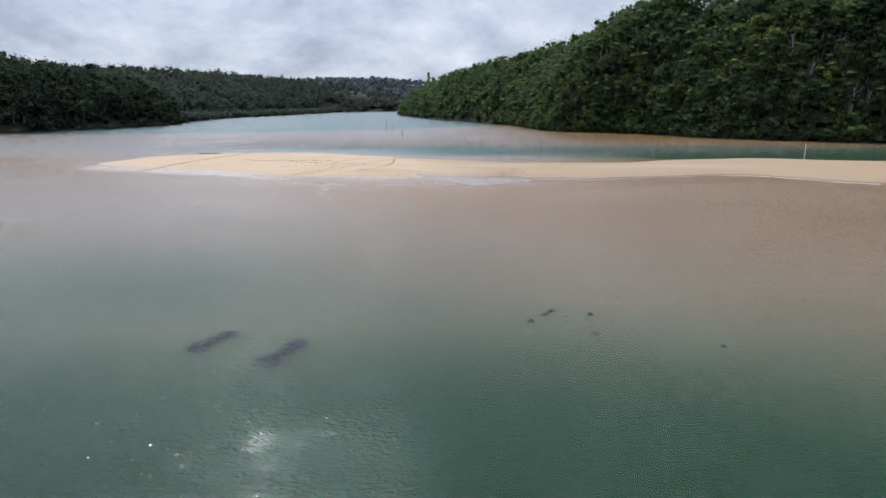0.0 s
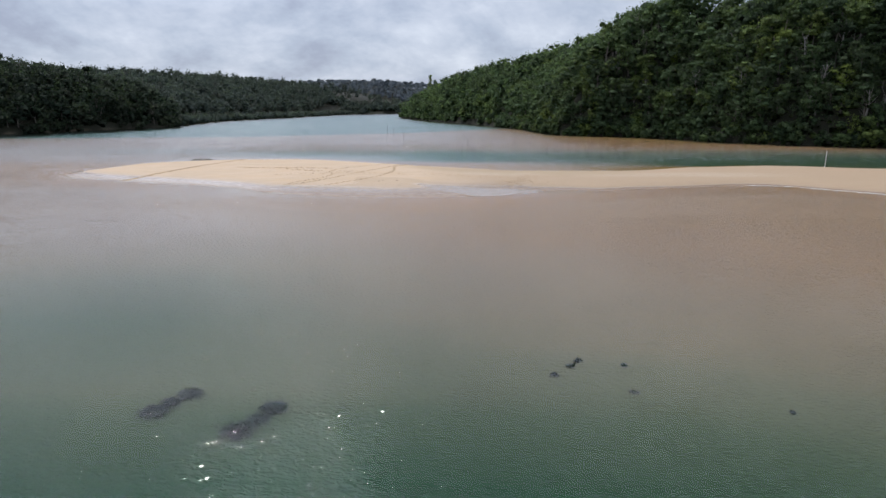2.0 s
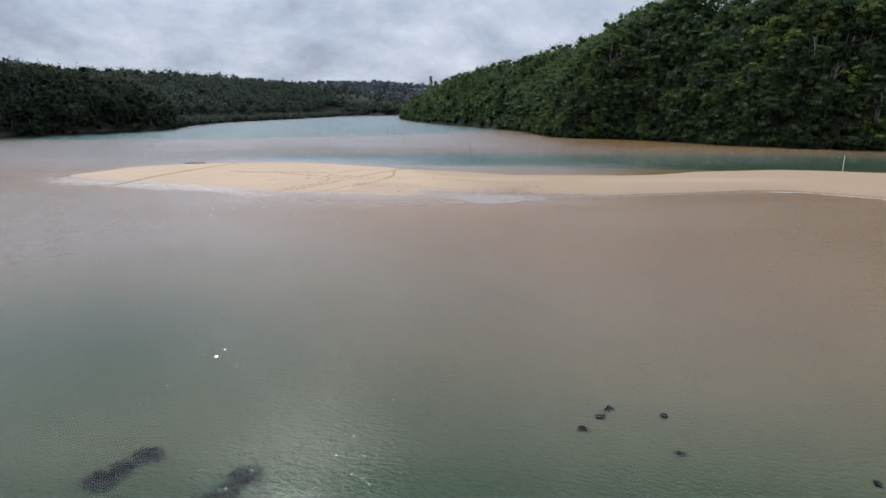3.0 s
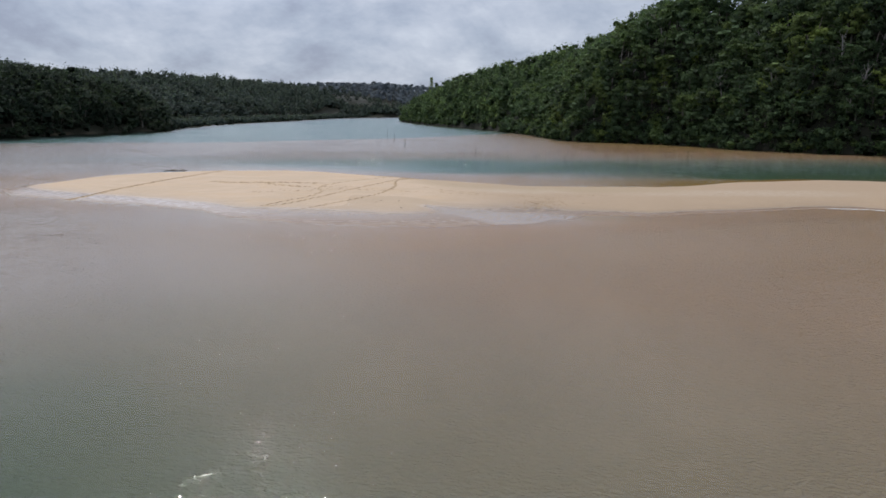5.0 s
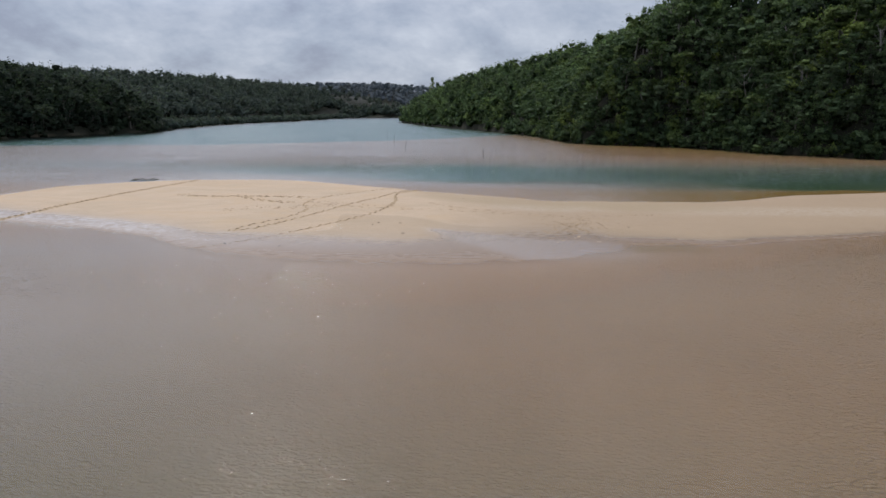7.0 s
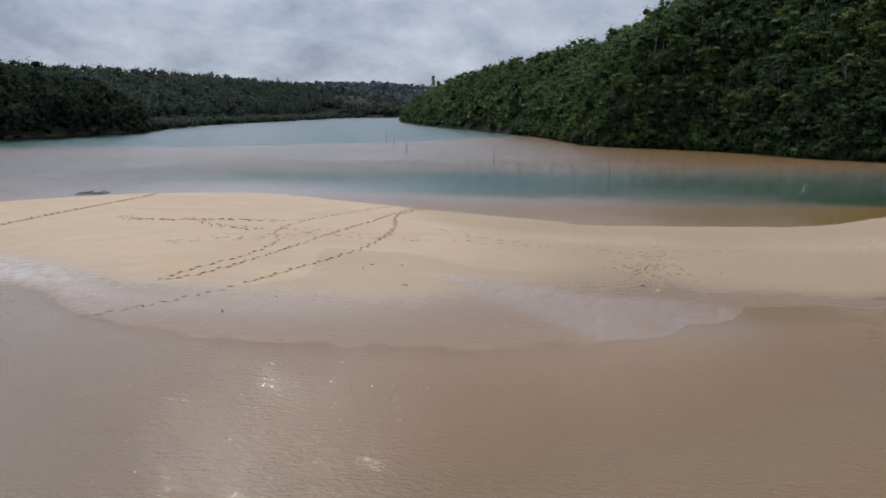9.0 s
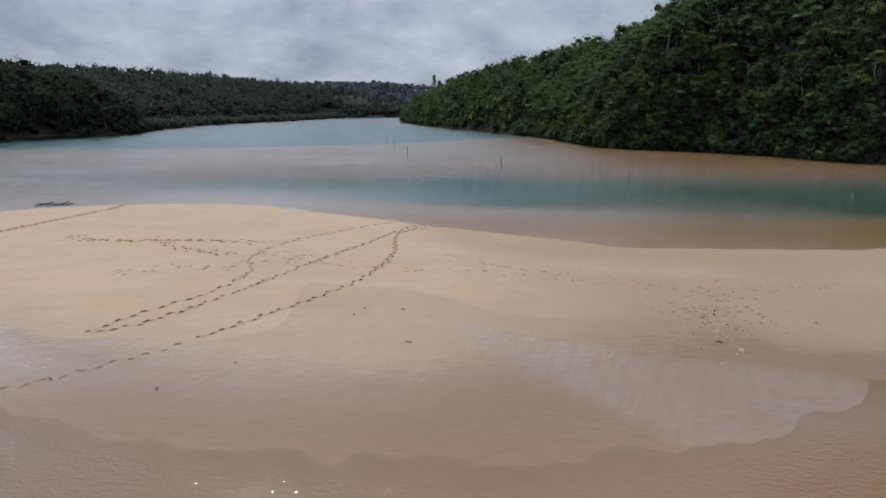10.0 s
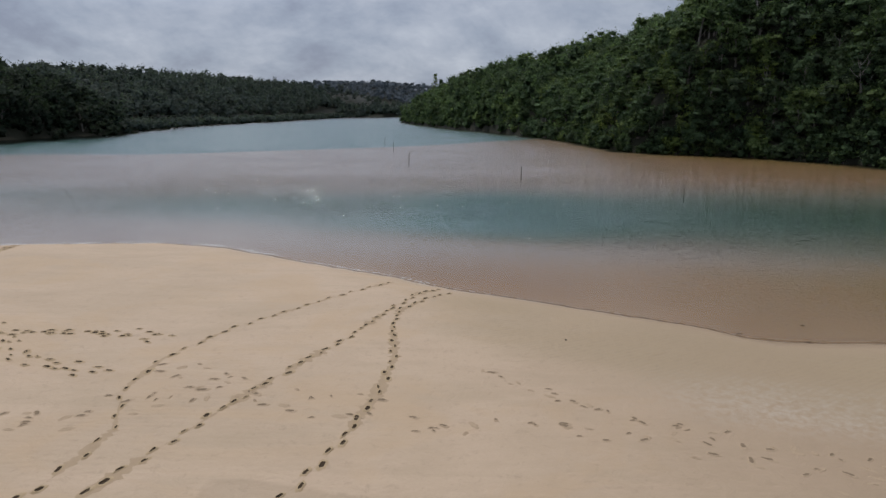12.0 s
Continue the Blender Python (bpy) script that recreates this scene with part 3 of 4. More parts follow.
at.data.foreach_set("value", np.maximum(sstep(-6.0, -1.5, inl + 3 * (vnoise(gx, gy, 5, 23) - 0.5)), sstep(-120, -70, bank_far(gx, gy))).astype(np.float32))
rb = bank_right(gx, gy)
algae = 0.65 * np.exp(-((gx - 15.3) / 3.2) ** 4 - ((gy - 67.3) / 1.5) ** 4) + 0.85 * np.exp(-((rb + 3) / 17) ** 2) * sstep(30, 50, gx) * sstep(150, 200, gy) * (1 - sstep(222, 244, gy)) + 1.0 * np.exp(-((gx - 47) / 33) ** 4) * sstep(88, 92, gy) * (1 - sstep(106, 114, gy + 4 * vnoise(gx, gy, 7, 21)))
at = me.attributes.new("algae", "FLOAT", "POINT")
at.data.foreach_set("value", np.clip(algae, 0, 1).astype(np.float32))
WASH_X = [-56, -30, -24, -19.1, -16.5, -12.8, -11.1, -10.3, -10.0, -10.4, -10.3, -9.2, -6.9, -5.3, -3.9, -2.6, -1.4, -0.3, 2.0, 4.3, 8.9, 11.9, 15, 20, 25, 30, 39, 43, 47, 54, 62]
WASH_Y = [88, 76, 72.5, 71.5, 71.7, 71.2, 72.1, 72.7, 74, 78.2, 79.8, 79.8, 79.2, 78.9, 78.3, 77.4, 76.5, 75.4, 74.6, 74.5, 74.6, 74, 72.6, 70.2, 70.9, 72, 74.4, 74.1, 71.3, 65.2, 63.6]
far_off = np.full(gx.shape, 99.0)
for x0, y0, x1, y1 in zip(WASH_X, WASH_Y, WASH_X[1:], WASH_Y[1:]):
    k = np.clip(((gx - x0) * (x1 - x0) + (gy - y0) * (y1 - y0)) / ((x1 - x0) ** 2 + (y1 - y0) ** 2), 0, 1)
    far_off = np.minimum(far_off, np.hypot(gx - x0 - k * (x1 - x0), gy - y0 - k * (y1 - y0)))
seaward = gy < np.interp(gx, np.maximum.accumulate(WASH_X), WASH_Y)
back = np.interp(gx, FAR_X, FAR_Y) - gy
combed = np.exp(-((back - 5.5) / 4.0) ** 4) * sstep(-7, -1, gx) * (1 - sstep(22, 34, gx)) * (0.5 + 0.7 * vnoise(gx, gy, 5, 35))
at = me.attributes.new("combed", "FLOAT", "POINT")
at.data.foreach_set("value", np.clip(combed, 0, 1).astype(np.float32))
pale = np.exp(-((gx - 9.5) / 5.5) ** 4 - ((gy - 84.2 + 0.25 * (gx - 9.5)) / 2.0) ** 4) + 0.8 * np.exp(-((gx - 34) / 14) ** 4 - ((gy - 82) / 3.0) ** 4)
at = me.attributes.new("pale", "FLOAT", "POINT")
at.data.foreach_set("value", np.clip(pale, 0, 1).astype(np.float32))
near_off = gy - np.interp(gx, NEAR_X, NEAR_Y)
froth_sheen = 0.62 * np.exp(-((near_off - 2.4) / 2.0) ** 4) * sstep(-54, -50, gx) * (1 - sstep(-30, -13, gx))
at = me.attributes.new("froth_sheen", "FLOAT", "POINT")
at.data.foreach_set("value", froth_sheen.astype(np.float32))
ragged = 1.6 * (vnoise(gx, gy, 3.5, 44) - 0.5)
slick = sstep(-4, -1, gx) * (1 - sstep(13, 17, gx)) * (1 - sstep(-0.8, 0.5, gy + ragged - (74.0 - 0.42 * (gx + 2.8)))) * sstep(-1.5, 1.2, gy + ragged - np.maximum(62.5, 69.5 - 1.4 * gx))
slick = np.maximum(slick, 0.55 * np.exp(-((gx + 13) / 7) ** 4 - ((gy - 68.6 + 0.1 * (gx + 13)) / 2.4) ** 4))
at = me.attributes.new("slick", "FLOAT", "POINT")
at.data.foreach_set("value", slick.astype(np.float32))
at = me.attributes.new("moist", "FLOAT", "POINT")
at.data.foreach_set("value", (0.85 * sstep(-5, 9, gx + 4 * (vnoise(gx, gy, 6, 31) - 0.5))).astype(np.float32))
at = me.attributes.new("wash", "FLOAT", "POINT")
at.data.foreach_set("value", np.clip(np.where(seaward, far_off, -far_off), -3, 3).astype(np.float32))
depth = -bed(gx, gy)
aqua = 0.68 * sstep(0.25, 1.0, depth) * sstep(112, 128, gy) * (1 - 0.85 * sstep(-5, 45, gx) * (1 - sstep(150, 190, gy)))
# The calm pond's sky sheen, painted as a paler bed.
silt_sheen = 0.9 * np.exp(-((gx - 5.0) / 7.0) ** 4 - ((gy - 67.4) / 3.6) ** 4) * (1 - np.clip(algae, 0, 1))
silt_sheen = silt_sheen + 0.85 * (1 - sstep(0.5, 1.1, depth)) * np.maximum(sstep(100, 116, gy) * (1 - sstep(-5, 60, gx)), 0.8 * sstep(30, 48, gy) * (1 - sstep(66, 78, gy)) * (1 - sstep(-26, 2, gx)))
at = me.attributes.new("silt_sheen", "FLOAT", "POINT")
at.data.foreach_set("value", np.clip(silt_sheen, 0, 1).astype(np.float32))
at = me.attributes.new("aqua", "FLOAT", "POINT")
at.data.foreach_set("value", aqua.astype(np.float32))
tagged(new("ground", me), "pale sandbar, sandy estuary bed and wooded hillsides", "ground", kind="structure")

WX = lines(-60, 70, 1.5, -200, 200, 8, 3600)
WY = lines(20, 130, 1.5, -60, 300, 8, 3600)
me, wx, wy = grid("water", WX, WY, lambda x, y: x * 0, M_WATER)
yn = np.interp(wx, NEAR_X, NEAR_Y)
pond = sstep(-9, -6, wx) * (1 - sstep(15, 20, wx)) * sstep(60.5, 62, wy - 0.012 * np.maximum(wx, 0) ** 2) * (1 - sstep(95, 97, wy))
lee = 4.0 * np.exp(-np.maximum(yn - wy, 0) / 1.6) * (1 - sstep(70, 92, wy)) * sstep(-70, -52, wx)
backlee = 1.7 * np.exp(-np.maximum(wy - np.interp(wx, FAR_X, FAR_Y), 0) / 11.0) * sstep(84, 94, wy) * sstep(-75, -50, wx)
shoaling = 0.4 * sstep(52, 57, wy) * (1 - sstep(63, 66, wy)) * (1 - sstep(-5, 2, wx)) + 0.4 * (1 - sstep(2, 9, wy)) + 1.6 * sstep(106, 118, wy) * (1 - sstep(150, 172, wy)) * sstep(-60, -25, wx)
calm = np.clip(np.maximum(0.97 * pond, np.maximum(0.2 * lee, 0.5 * backlee)), 0, 1)
calm = calm + 0.24 * sstep(8, 12, wy) * (1 - sstep(38, 48, wy)) - shoaling * (1 - sstep(0.05, 0.35, calm))
at = me.attributes.new("calm", "FLOAT", "POINT")
at.data.foreach_set("value", calm.astype(np.float32))
tagged(new("water", me), "clear shallow estuary water, tan over sand and green where deep", "water", kind="structure")


# ---- trees ----
def rot_z(a):
    c, s = math.cos(a), math.sin(a)
    return np.array([[c, -s, 0], [s, c, 0], [0, 0, 1]])


def tube(points, radii, sides=6):
    """A tapered limb along points."""
    pts = np.array(points, float)
    vs, fs = [], []
    for i, (p, r) in enumerate(zip(pts, radii)):
        d = pts[min(i + 1, len(pts) - 1)] - pts[max(i - 1, 0)]
        d /= np.linalg.norm(d)
        u = np.cross(d, (0.3, 1, 0.1))
        u /= np.linalg.norm(u)
        w = np.cross(d, u)
        for k in range(sides):
            a = 2 * math.pi * k / sides
            vs.append(p + r * (math.cos(a) * u + math.sin(a) * w))
    for i in range(len(pts) - 1):
        for k in range(sides):
            a, b = i * sides + k, i * sides + (k + 1) % sides
            fs.append((a, b, b + sides, a + sides))
    return np.array(vs), np.array(fs)


def join(pieces):
    vs, fs, n = [], [], 0
    for v, f in pieces:
        vs.append(v)
        fs.append(f + n)
        n += len(v)
    return np.concatenate(vs), np.concatenate(fs)


def leaf_quads(rng, centres, normals, size, loose=0.5):
    """Bent little leaf sprays: a quad for each centre, facing about its normal."""
    n = len(centres)
    nn = normals + loose * rng.normal(size=(n, 3))
    nn /= np.linalg.norm(nn, axis=1)[:, None]
    u = np.cross(nn, rng.normal(size=(n, 3)))
    u /= np.linalg.norm(u, axis=1)[:, None]
    w = np.cross(nn, u)
    s = size * rng.uniform(0.6, 1.35, (n, 1))
    a = rng.uniform(0.45, 0.9, (n, 1))
    flip = ((nn * normals).sum(1) < 0)[:, None]
    w = np.where(flip, -w, w)
    nn = np.where(flip, -nn, nn)
    q = np.stack([centres - u * s * 0.5, centres - w * s * a * 0.5 - nn * s * 0.12, centres + u * s * 0.5, centres + w * s * a * 0.5 - nn * s * 0.12], 1)
    dome = normals / np.linalg.norm(normals, axis=1)[:, None]
    k = 0.95 - 0.75 * loose
    soft = dome * k + nn * (1 - k)
    return q.reshape(-1, 3), np.arange(4 * n).reshape(n, 4), np.repeat(soft / np.linalg.norm(soft, axis=1)[:, None], 4, 0)


def cube_ball():
    """A coarse core of six quads, hidden under the leaves."""
    vs = np.array([(a, b, c) for a in (-1, 1) for b in (-1, 1) for c in (-1, 1)], float) / math.sqrt(3)
    return vs, np.array([(0, 1, 3, 2), (4, 6, 7, 5), (0, 4, 5, 1), (2, 3, 7, 6), (0, 2, 6, 4), (1, 5, 7, 3)])


BALL = cube_ball()


def dome_core():
    """A coarse six-sided dome, hidden under the leaves."""
    vs = [(r * math.cos(k * math.pi / 3 + off), r * math.sin(k * math.pi / 3 + off), z) for r, z, off in ((0.62, -0.62, 0), (0.98, 0.05, 0.5), (0.6, 0.72, 0)) for k in range(6)]
    fs = [(i * 6 + k, i * 6 + (k + 1) % 6, i * 6 + 6 + (k + 1) % 6, i * 6 + 6 + k) for i in range(2) for k in range(6)]
    return np.array(vs), np.array(fs + [(12, 13, 14, 15), (12, 15, 16, 17)])


DOME = dome_core()


def gum_shape(seed, tall, wide, clumps, per, size, low=0.35, loose=0.9, lift=0.3, core=DOME):
    """Trunk and limbs, and an open crown of flat, ragged leaf clumps at their ends. Returns trunk mesh and crown mesh arrays."""
    rng = np.random.default_rng(seed)
    lean = rng.normal(size=2) * 0.06 * tall
    spine = [(lean[0] * t * t, lean[1] * t * t, tall * 0.72 * t - 0.8 * (t == 0)) for t in (0, 0.3, 0.6, 0.85, 1)]
    r0 = 0.022 * tall + 0.03
    limbs = [tube(spine, [r0 * 1.25, r0 * 0.9, r0 * 0.7, r0 * 0.5, r0 * 0.3])]
    cs, ns, cores, core_n = [], [], [], []
    for i in range(clumps):
        a = 2 * math.pi * (i * 0.381966 + rng.uniform(-0.12, 0.12))
        t = low + (1 - low) * (i + 0.6) / clumps
        rad = wide * 0.5 * math.sqrt(max(0.05, 1 - ((t - 0.66) / 0.5) ** 2)) * rng.uniform(0.3, 0.95)
        c = np.array([math.cos(a) * rad + lean[0] * t, math.sin(a) * rad + lean[1] * t, tall * (t * 0.92 + rng.uniform(-0.04, 0.06))])
        k = max(0, t - 0.32)
        base = np.array([lean[0] * k * k, lean[1] * k * k, tall * 0.72 * min(1, k / 0.75)])
        mid = base * 0.45 + c * 0.55 + np.array([0, 0, -0.03 * tall])
        limbs.append(tube([base, mid, c], [r0 * 0.30, r0 * 0.2, r0 * 0.08], 4))
        cr = np.array([rng.uniform(0.7, 1.35), rng.uniform(0.7, 1.35), rng.uniform(0.55, 1.0)]) * wide * rng.uniform(0.6, 1.3) * 1.0 / math.sqrt(clumps)
        spin = rot_z(rng.uniform(0, 6.28))
        d = rng.normal(size=(per, 3))
        d /= np.linalg.norm(d, axis=1)[:, None]
        d[:, 2] = np.where(d[:, 2] < -0.35, -d[:, 2], d[:, 2])
        q = d * rng.uniform(0.35, 1.2, (per, 1))
        q[:, 2] -= 0.35 * (q[:, 0] ** 2 + q[:, 1] ** 2) * rng.uniform(0.2, 1.0, per)
        cs.append(c + (q * cr) @ spin.T)
        whole = (c - np.array([0, 0, tall * 0.5])) / np.array([wide * 0.5, wide * 0.5, tall * 0.42])
        ns.append(0.4 * d @ spin.T + 0.95 * whole + np.array([0, 0, lift]))
        lump = (core[0] * cr * 0.62 * rng.uniform(0.6, 1.15, (len(core[0]), 1))) @ spin.T + c - np.array([0, 0, 0.1 * cr[2]])
        cores.append((lump, core[1]))
        core_n.append(0.55 * core[0] + 0.8 * whole + np.array([0, 0, lift]))
    v, f, n = leaf_quads(rng, np.concatenate(cs), np.concatenate(ns), size, loose)
    cv, cf = join(cores)
    cn = np.concatenate(core_n)
    crown = (np.concatenate([v, cv]), np.concatenate([f, cf + len(v)]), np.concatenate([n, cn / np.linalg.norm(cn, axis=1)[:, None]]))
    return join(limbs), crown


NEAR_SHAPES = [gum_shape(11 + i, t, w, c, 46, s, lo) for i, (t, w, c, s, lo) in enumerate([
    (8.0, 6.6, 13, 0.50, 0.20), (9.5, 7.2, 14, 0.52, 0.24), (6.6, 6.2, 12, 0.48, 0.14), (10.2, 6.4, 14, 0.50, 0.30), (5.8, 6.0, 11, 0.48, 0.10), (8.6, 6.2, 13, 0.50, 0.20)])]
INNER_SHAPES = [gum_shape(21 + i, t, w, c, 32, s, lo) for i, (t, w, c, s, lo) in enumerate([
    (8.0, 6.2, 11, 0.52, 0.42), (9.5, 7.0, 12, 0.54, 0.46), (6.8, 5.6, 10, 0.50, 0.36), (10.6, 5.8, 11, 0.52, 0.52), (7.4, 4.8, 9, 0.48, 0.38), (8.6, 6.6, 12, 0.53, 0.42)])]
UNDER_SHAPES = [gum_shape(31 + i, t, w, c, 15, s, 0.04, core=BALL) for i, (t, w, c, s) in enumerate([(3.6, 4.6, 7, 0.52), (2.8, 4.2, 6, 0.50), (4.6, 4.8, 7, 0.52)])]
MID_SHAPES = [gum_shape(41 + i, t, w, c, 17, s, lo, core=BALL) for i, (t, w, c, s, lo) in enumerate([
    (9.0, 7.4, 11, 0.78, 0.28), (10.5, 8.0, 12, 0.80, 0.32), (7.5, 7.0, 10, 0.76, 0.26), (11.0, 7.6, 11, 0.80, 0.36)])]
FAR_SHAPES = [gum_shape(61 + i, t, w, c, 9, s, lo, core=BALL) for i, (t, w, c, s, lo) in enumerate([
    (10.0, 8.5, 10, 1.0, 0.38), (12.0, 9.0, 11, 1.05, 0.44), (8.5, 8.5, 9, 1.0, 0.34), (13.0, 6.5, 8, 1.0, 0.5)])]
RIDGE_SHAPES = [gum_shape(71 + i, t, w, 4, 5, 2.0, 0.45, 0.15, 1.2, BALL) for i, (t, w) in enumerate(((10.0, 11.0), (12.0, 12.0), (9.0, 11.0)))]
BUSH_SHAPES = [gum_shape(81 + i, t, w, c, 32, s, 0.05) for i, (t, w, c, s) in enumerate([(3.0, 4.6, 9, 0.46), (2.2, 4.0, 8, 0.44), (3.8, 5.0, 10, 0.48)])]
SCRUB_SHAPES = [gum_shape(91 + i, t, w, c, 7, s, 0.05, core=BALL) for i, (t, w, c, s) in enumerate([(3.2, 5.6, 6, 0.95), (2.4, 5.0, 5, 0.9), (4.0, 6.0, 6, 1.0)])]


def scatter(seed, x0, x1, y0, y1, gap, keep):
    """Jittered places that keep(x, y) accepts."""
    rng = np.random.default_rng(seed)
    xs, ys = np.meshgrid(np.arange(x0, x1, gap), np.arange(y0, y1, gap))
    xs = xs.ravel() + rng.uniform(-0.45, 0.45, xs.size) * gap
    ys = ys.ravel() + rng.uniform(-0.45, 0.45, ys.size) * gap
    ok = keep(xs, ys)
    return xs[ok], ys[ok]


def forest(name, label, xs, ys, shapes, mat, seed, trunks=True, big=(0.8, 1.25), sink=0.4):
    """A wood that nobody could count, as one object of leaves (with its trunks as a part)."""
    rng = np.random.default_rng(seed)
    zs = height(xs, ys) - sink
    lv, lf, lt, ln, tv, tf, n, k = [], [], [], [], [], [], 0, 0
    for x, y, z in zip(xs, ys, zs):
        (a, b), (c, d, e) = shapes[rng.integers(len(shapes))]
        turn = rot_z(rng.uniform(0, 6.28))
        ln.append(e @ turn.T)
        m = turn * (rng.uniform(*big) * np.array([rng.uniform(0.9, 1.1), 1, rng.uniform(0.85, 1.15)])[:, None])
        v = c @ m.T + (x, y, z)
        lv.append(v)
        lf.append(d + n)
        lt.append(np.full(len(v), rng.random()))
        n += len(v)
        if trunks:
            tv.append(a[:42] @ m.T + (x, y, z))
            tf.append(b[:30] + k)
            k += 42
    ob = new(name, mesh_from(name, np.concatenate(lv), np.concatenate(lf), mat, False, np.concatenate(lt), np.concatenate(ln)))
    tagged(ob, label, "forest", kind="stuff")
    if trunks:
        tagged(part("trunks", mesh_from("trunks", np.concatenate(tv), np.concatenate(tf), M_BARK, True), ob), "pale grey gum trunks and limbs", kind="stuff")
    return ob


FRONT = 13.0      # depth of the belt along the near banks whose trees stand singly


def single_right(x, y):
    r = bank_right(x, y)
    return (r > 1.5) & (r < FRONT) & (y < 262) & (x < 150)


def single_left(x, y):
    l = bank_left(x, y)
    return (l > 2) & (l < 11) & (y > 225) & (y < 322)


xs, ys = scatter(3, 36, 190, 120, 330, 3.3, lambda x, y: (bank_right(x, y) > 1.5) & (bank_right(x, y) < 44) & ~single_right(x, y))
near = ys < 218
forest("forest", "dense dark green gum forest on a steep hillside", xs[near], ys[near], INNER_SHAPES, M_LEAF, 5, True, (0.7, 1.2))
forest("forest", "green gum forest over the hill's shoulder", xs[~near], ys[~near], INNER_SHAPES, M_MID_LEAF_HAZED, 51, True, (0.7, 1.15))
xs, ys = scatter(2, 36, 215, 110, 300, 2.5, lambda x, y: (bank_right(x, y) > -0.5) & (bank_right(x, y) < 15))
forest("undergrowth", "dark scrubby undergrowth below gum trees", xs, ys, UNDER_SHAPES, M_LEAF, 25, False, (0.7, 1.2), 0.3)
xs, ys = scatter(24, 60, 240, 110, 330, 4.0, lambda x, y: (bank_right(x, y) > 37) & (bank_right(x, y) < 48))
forest("undergrowth", "dark scrub under the trees along the hill's crest", xs, ys, UNDER_SHAPES, M_LEAF, 28, False, (1.0, 1.6), 0.3)
xs, ys = scatter(32, -210, -120, 200, 350, 3.6, lambda x, y: (bank_left(x, y) > -1.2) & (bank_left(x, y) < 18))
forest("undergrowth", "dark scrubby undergrowth on the headland", xs, ys, UNDER_SHAPES, M_HEADLAND_LEAF_SHADED, 33, False, (0.9, 1.4), 0.3)
xs, ys = scatter(4, -60, 140, 330, 640, 5.5, lambda x, y: (bank_right(x, y) > 2) & (bank_right(x, y) < 48))
forest("forest", "dense gum forest on a hill beside the river", xs, ys, MID_SHAPES, M_MID_LEAF_HAZED, 6, False)
xs, ys = scatter(5, -330, -130, 190, 360, 5.2, lambda x, y: (bank_left(x, y) > 2) & ~single_left(x, y) & (bank_left(x, y) < 75) & ((bank_left(x, y) > 20) | (y < 350)))
forest("forest", "dark gum forest on a low headland", xs, ys, MID_SHAPES, M_HEADLAND_LEAF_SHADED, 7, False, (0.8, 1.2))
xs, ys = scatter(6, -480, -150, 330, 930, 7.5, lambda x, y: (bank_left(x, y) < 140) & (bank_left(x, y) > np.interp(y, [340, 375, 700, 900], [0, 22, 30, 10])))
forest("forest", "hazy dark forest on distant low hills", xs, ys, FAR_SHAPES, M_FAR_LEAF_HAZED, 8, False, (0.8, 1.3))
xs, ys = scatter(7, -175, -105, 318, 900, 4.4, lambda x, y: (bank_left(x, y) > 0.3) & (bank_left(x, y) < np.interp(y, [340, 375, 700, 900], [4, 26, 32, 14])))
forest("mangrove_belt", "low dark mangrove scrub along the far waterline", xs, ys, SCRUB_SHAPES, M_FAR_LEAF_HAZED, 9, False, (0.7, 1.2), 0.2)
xs, ys = scatter(27, -60, 60, 290, 620, 3.4, lambda x, y: (bank_right(x, y) > 0.2) & (bank_right(x, y) < 9))
forest("mangrove_belt", "low dark mangrove scrub at the hill's foot", xs, ys, SCRUB_SHAPES, M_MID_LEAF_HAZED, 29, False, (0.7, 1.3), 0.2)
xs, ys = scatter(37, -200, 60, 860, 1080, 8.0, lambda x, y: (bank_far(x, y) > -1) & (bank_far(x, y) < 50))
forest("mangrove_belt", "low dark mangrove scrub on the far shore", xs, ys, SCRUB_SHAPES, M_FAR_LEAF_HAZED, 39, False, (1.5, 2.6), 0.2)
xs, ys = scatter(8, -330, 120, 880, 1240, 13.5, lambda x, y: (bank_far(x, y) > 6) & (bank_far(x, y) < 130))
forest("forest", "dark low forest on the far shore", xs, ys, FAR_SHAPES, M_FAR_LEAF_HAZED, 10, False, (0.7, 1.1))
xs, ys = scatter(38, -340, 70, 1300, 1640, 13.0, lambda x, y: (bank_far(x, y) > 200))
forest("forest", "blue-grey wooded ridge far up the river", xs, ys, RIDGE_SHAPES, M_RIDGE_LEAF_HAZED, 40, False, (0.95, 1.25))



def single_trees(name, label, group, shapes, xs, ys, seed, big, leaves=M_LEAF_OWN):
    rng = np.random.default_rng(seed)
    masters = []
    for (a, b), (c, d, e) in shapes:
        ob = new(name)
        part("trunk", mesh_from("trunk", a, b, M_BARK, True), ob, "pale grey bark")
        part("crown", mesh_from("crown", c, d, leaves, False, None, e), ob)
        tagged(ob, label, "tree", group)
        masters.append([ob, False])
    for x, y, z in zip(xs, ys, height(xs, ys)):
        slot = masters[rng.integers(len(masters))]
        s = rng.uniform(*big)
        m = Matrix.LocRotScale((x, y, z - 0.2), Euler((rng.normal() * 0.04, rng.normal() * 0.04, rng.uniform(0, 6.28))), None)
        if slot[1]:
            ob = copy_thing(slot[0], m)
        else:
            ob, slot[1] = slot[0], True
            ob.matrix_basis = m
        ob.scale = (s, s, s * rng.uniform(0.9, 1.12))
    for ob, used in masters:
        if not used:
            for o in (*ob.children, ob):
                bpy.data.objects.remove(o)


xs, ys = scatter(13, 36, 150, 140, 262, 2.85, single_right)
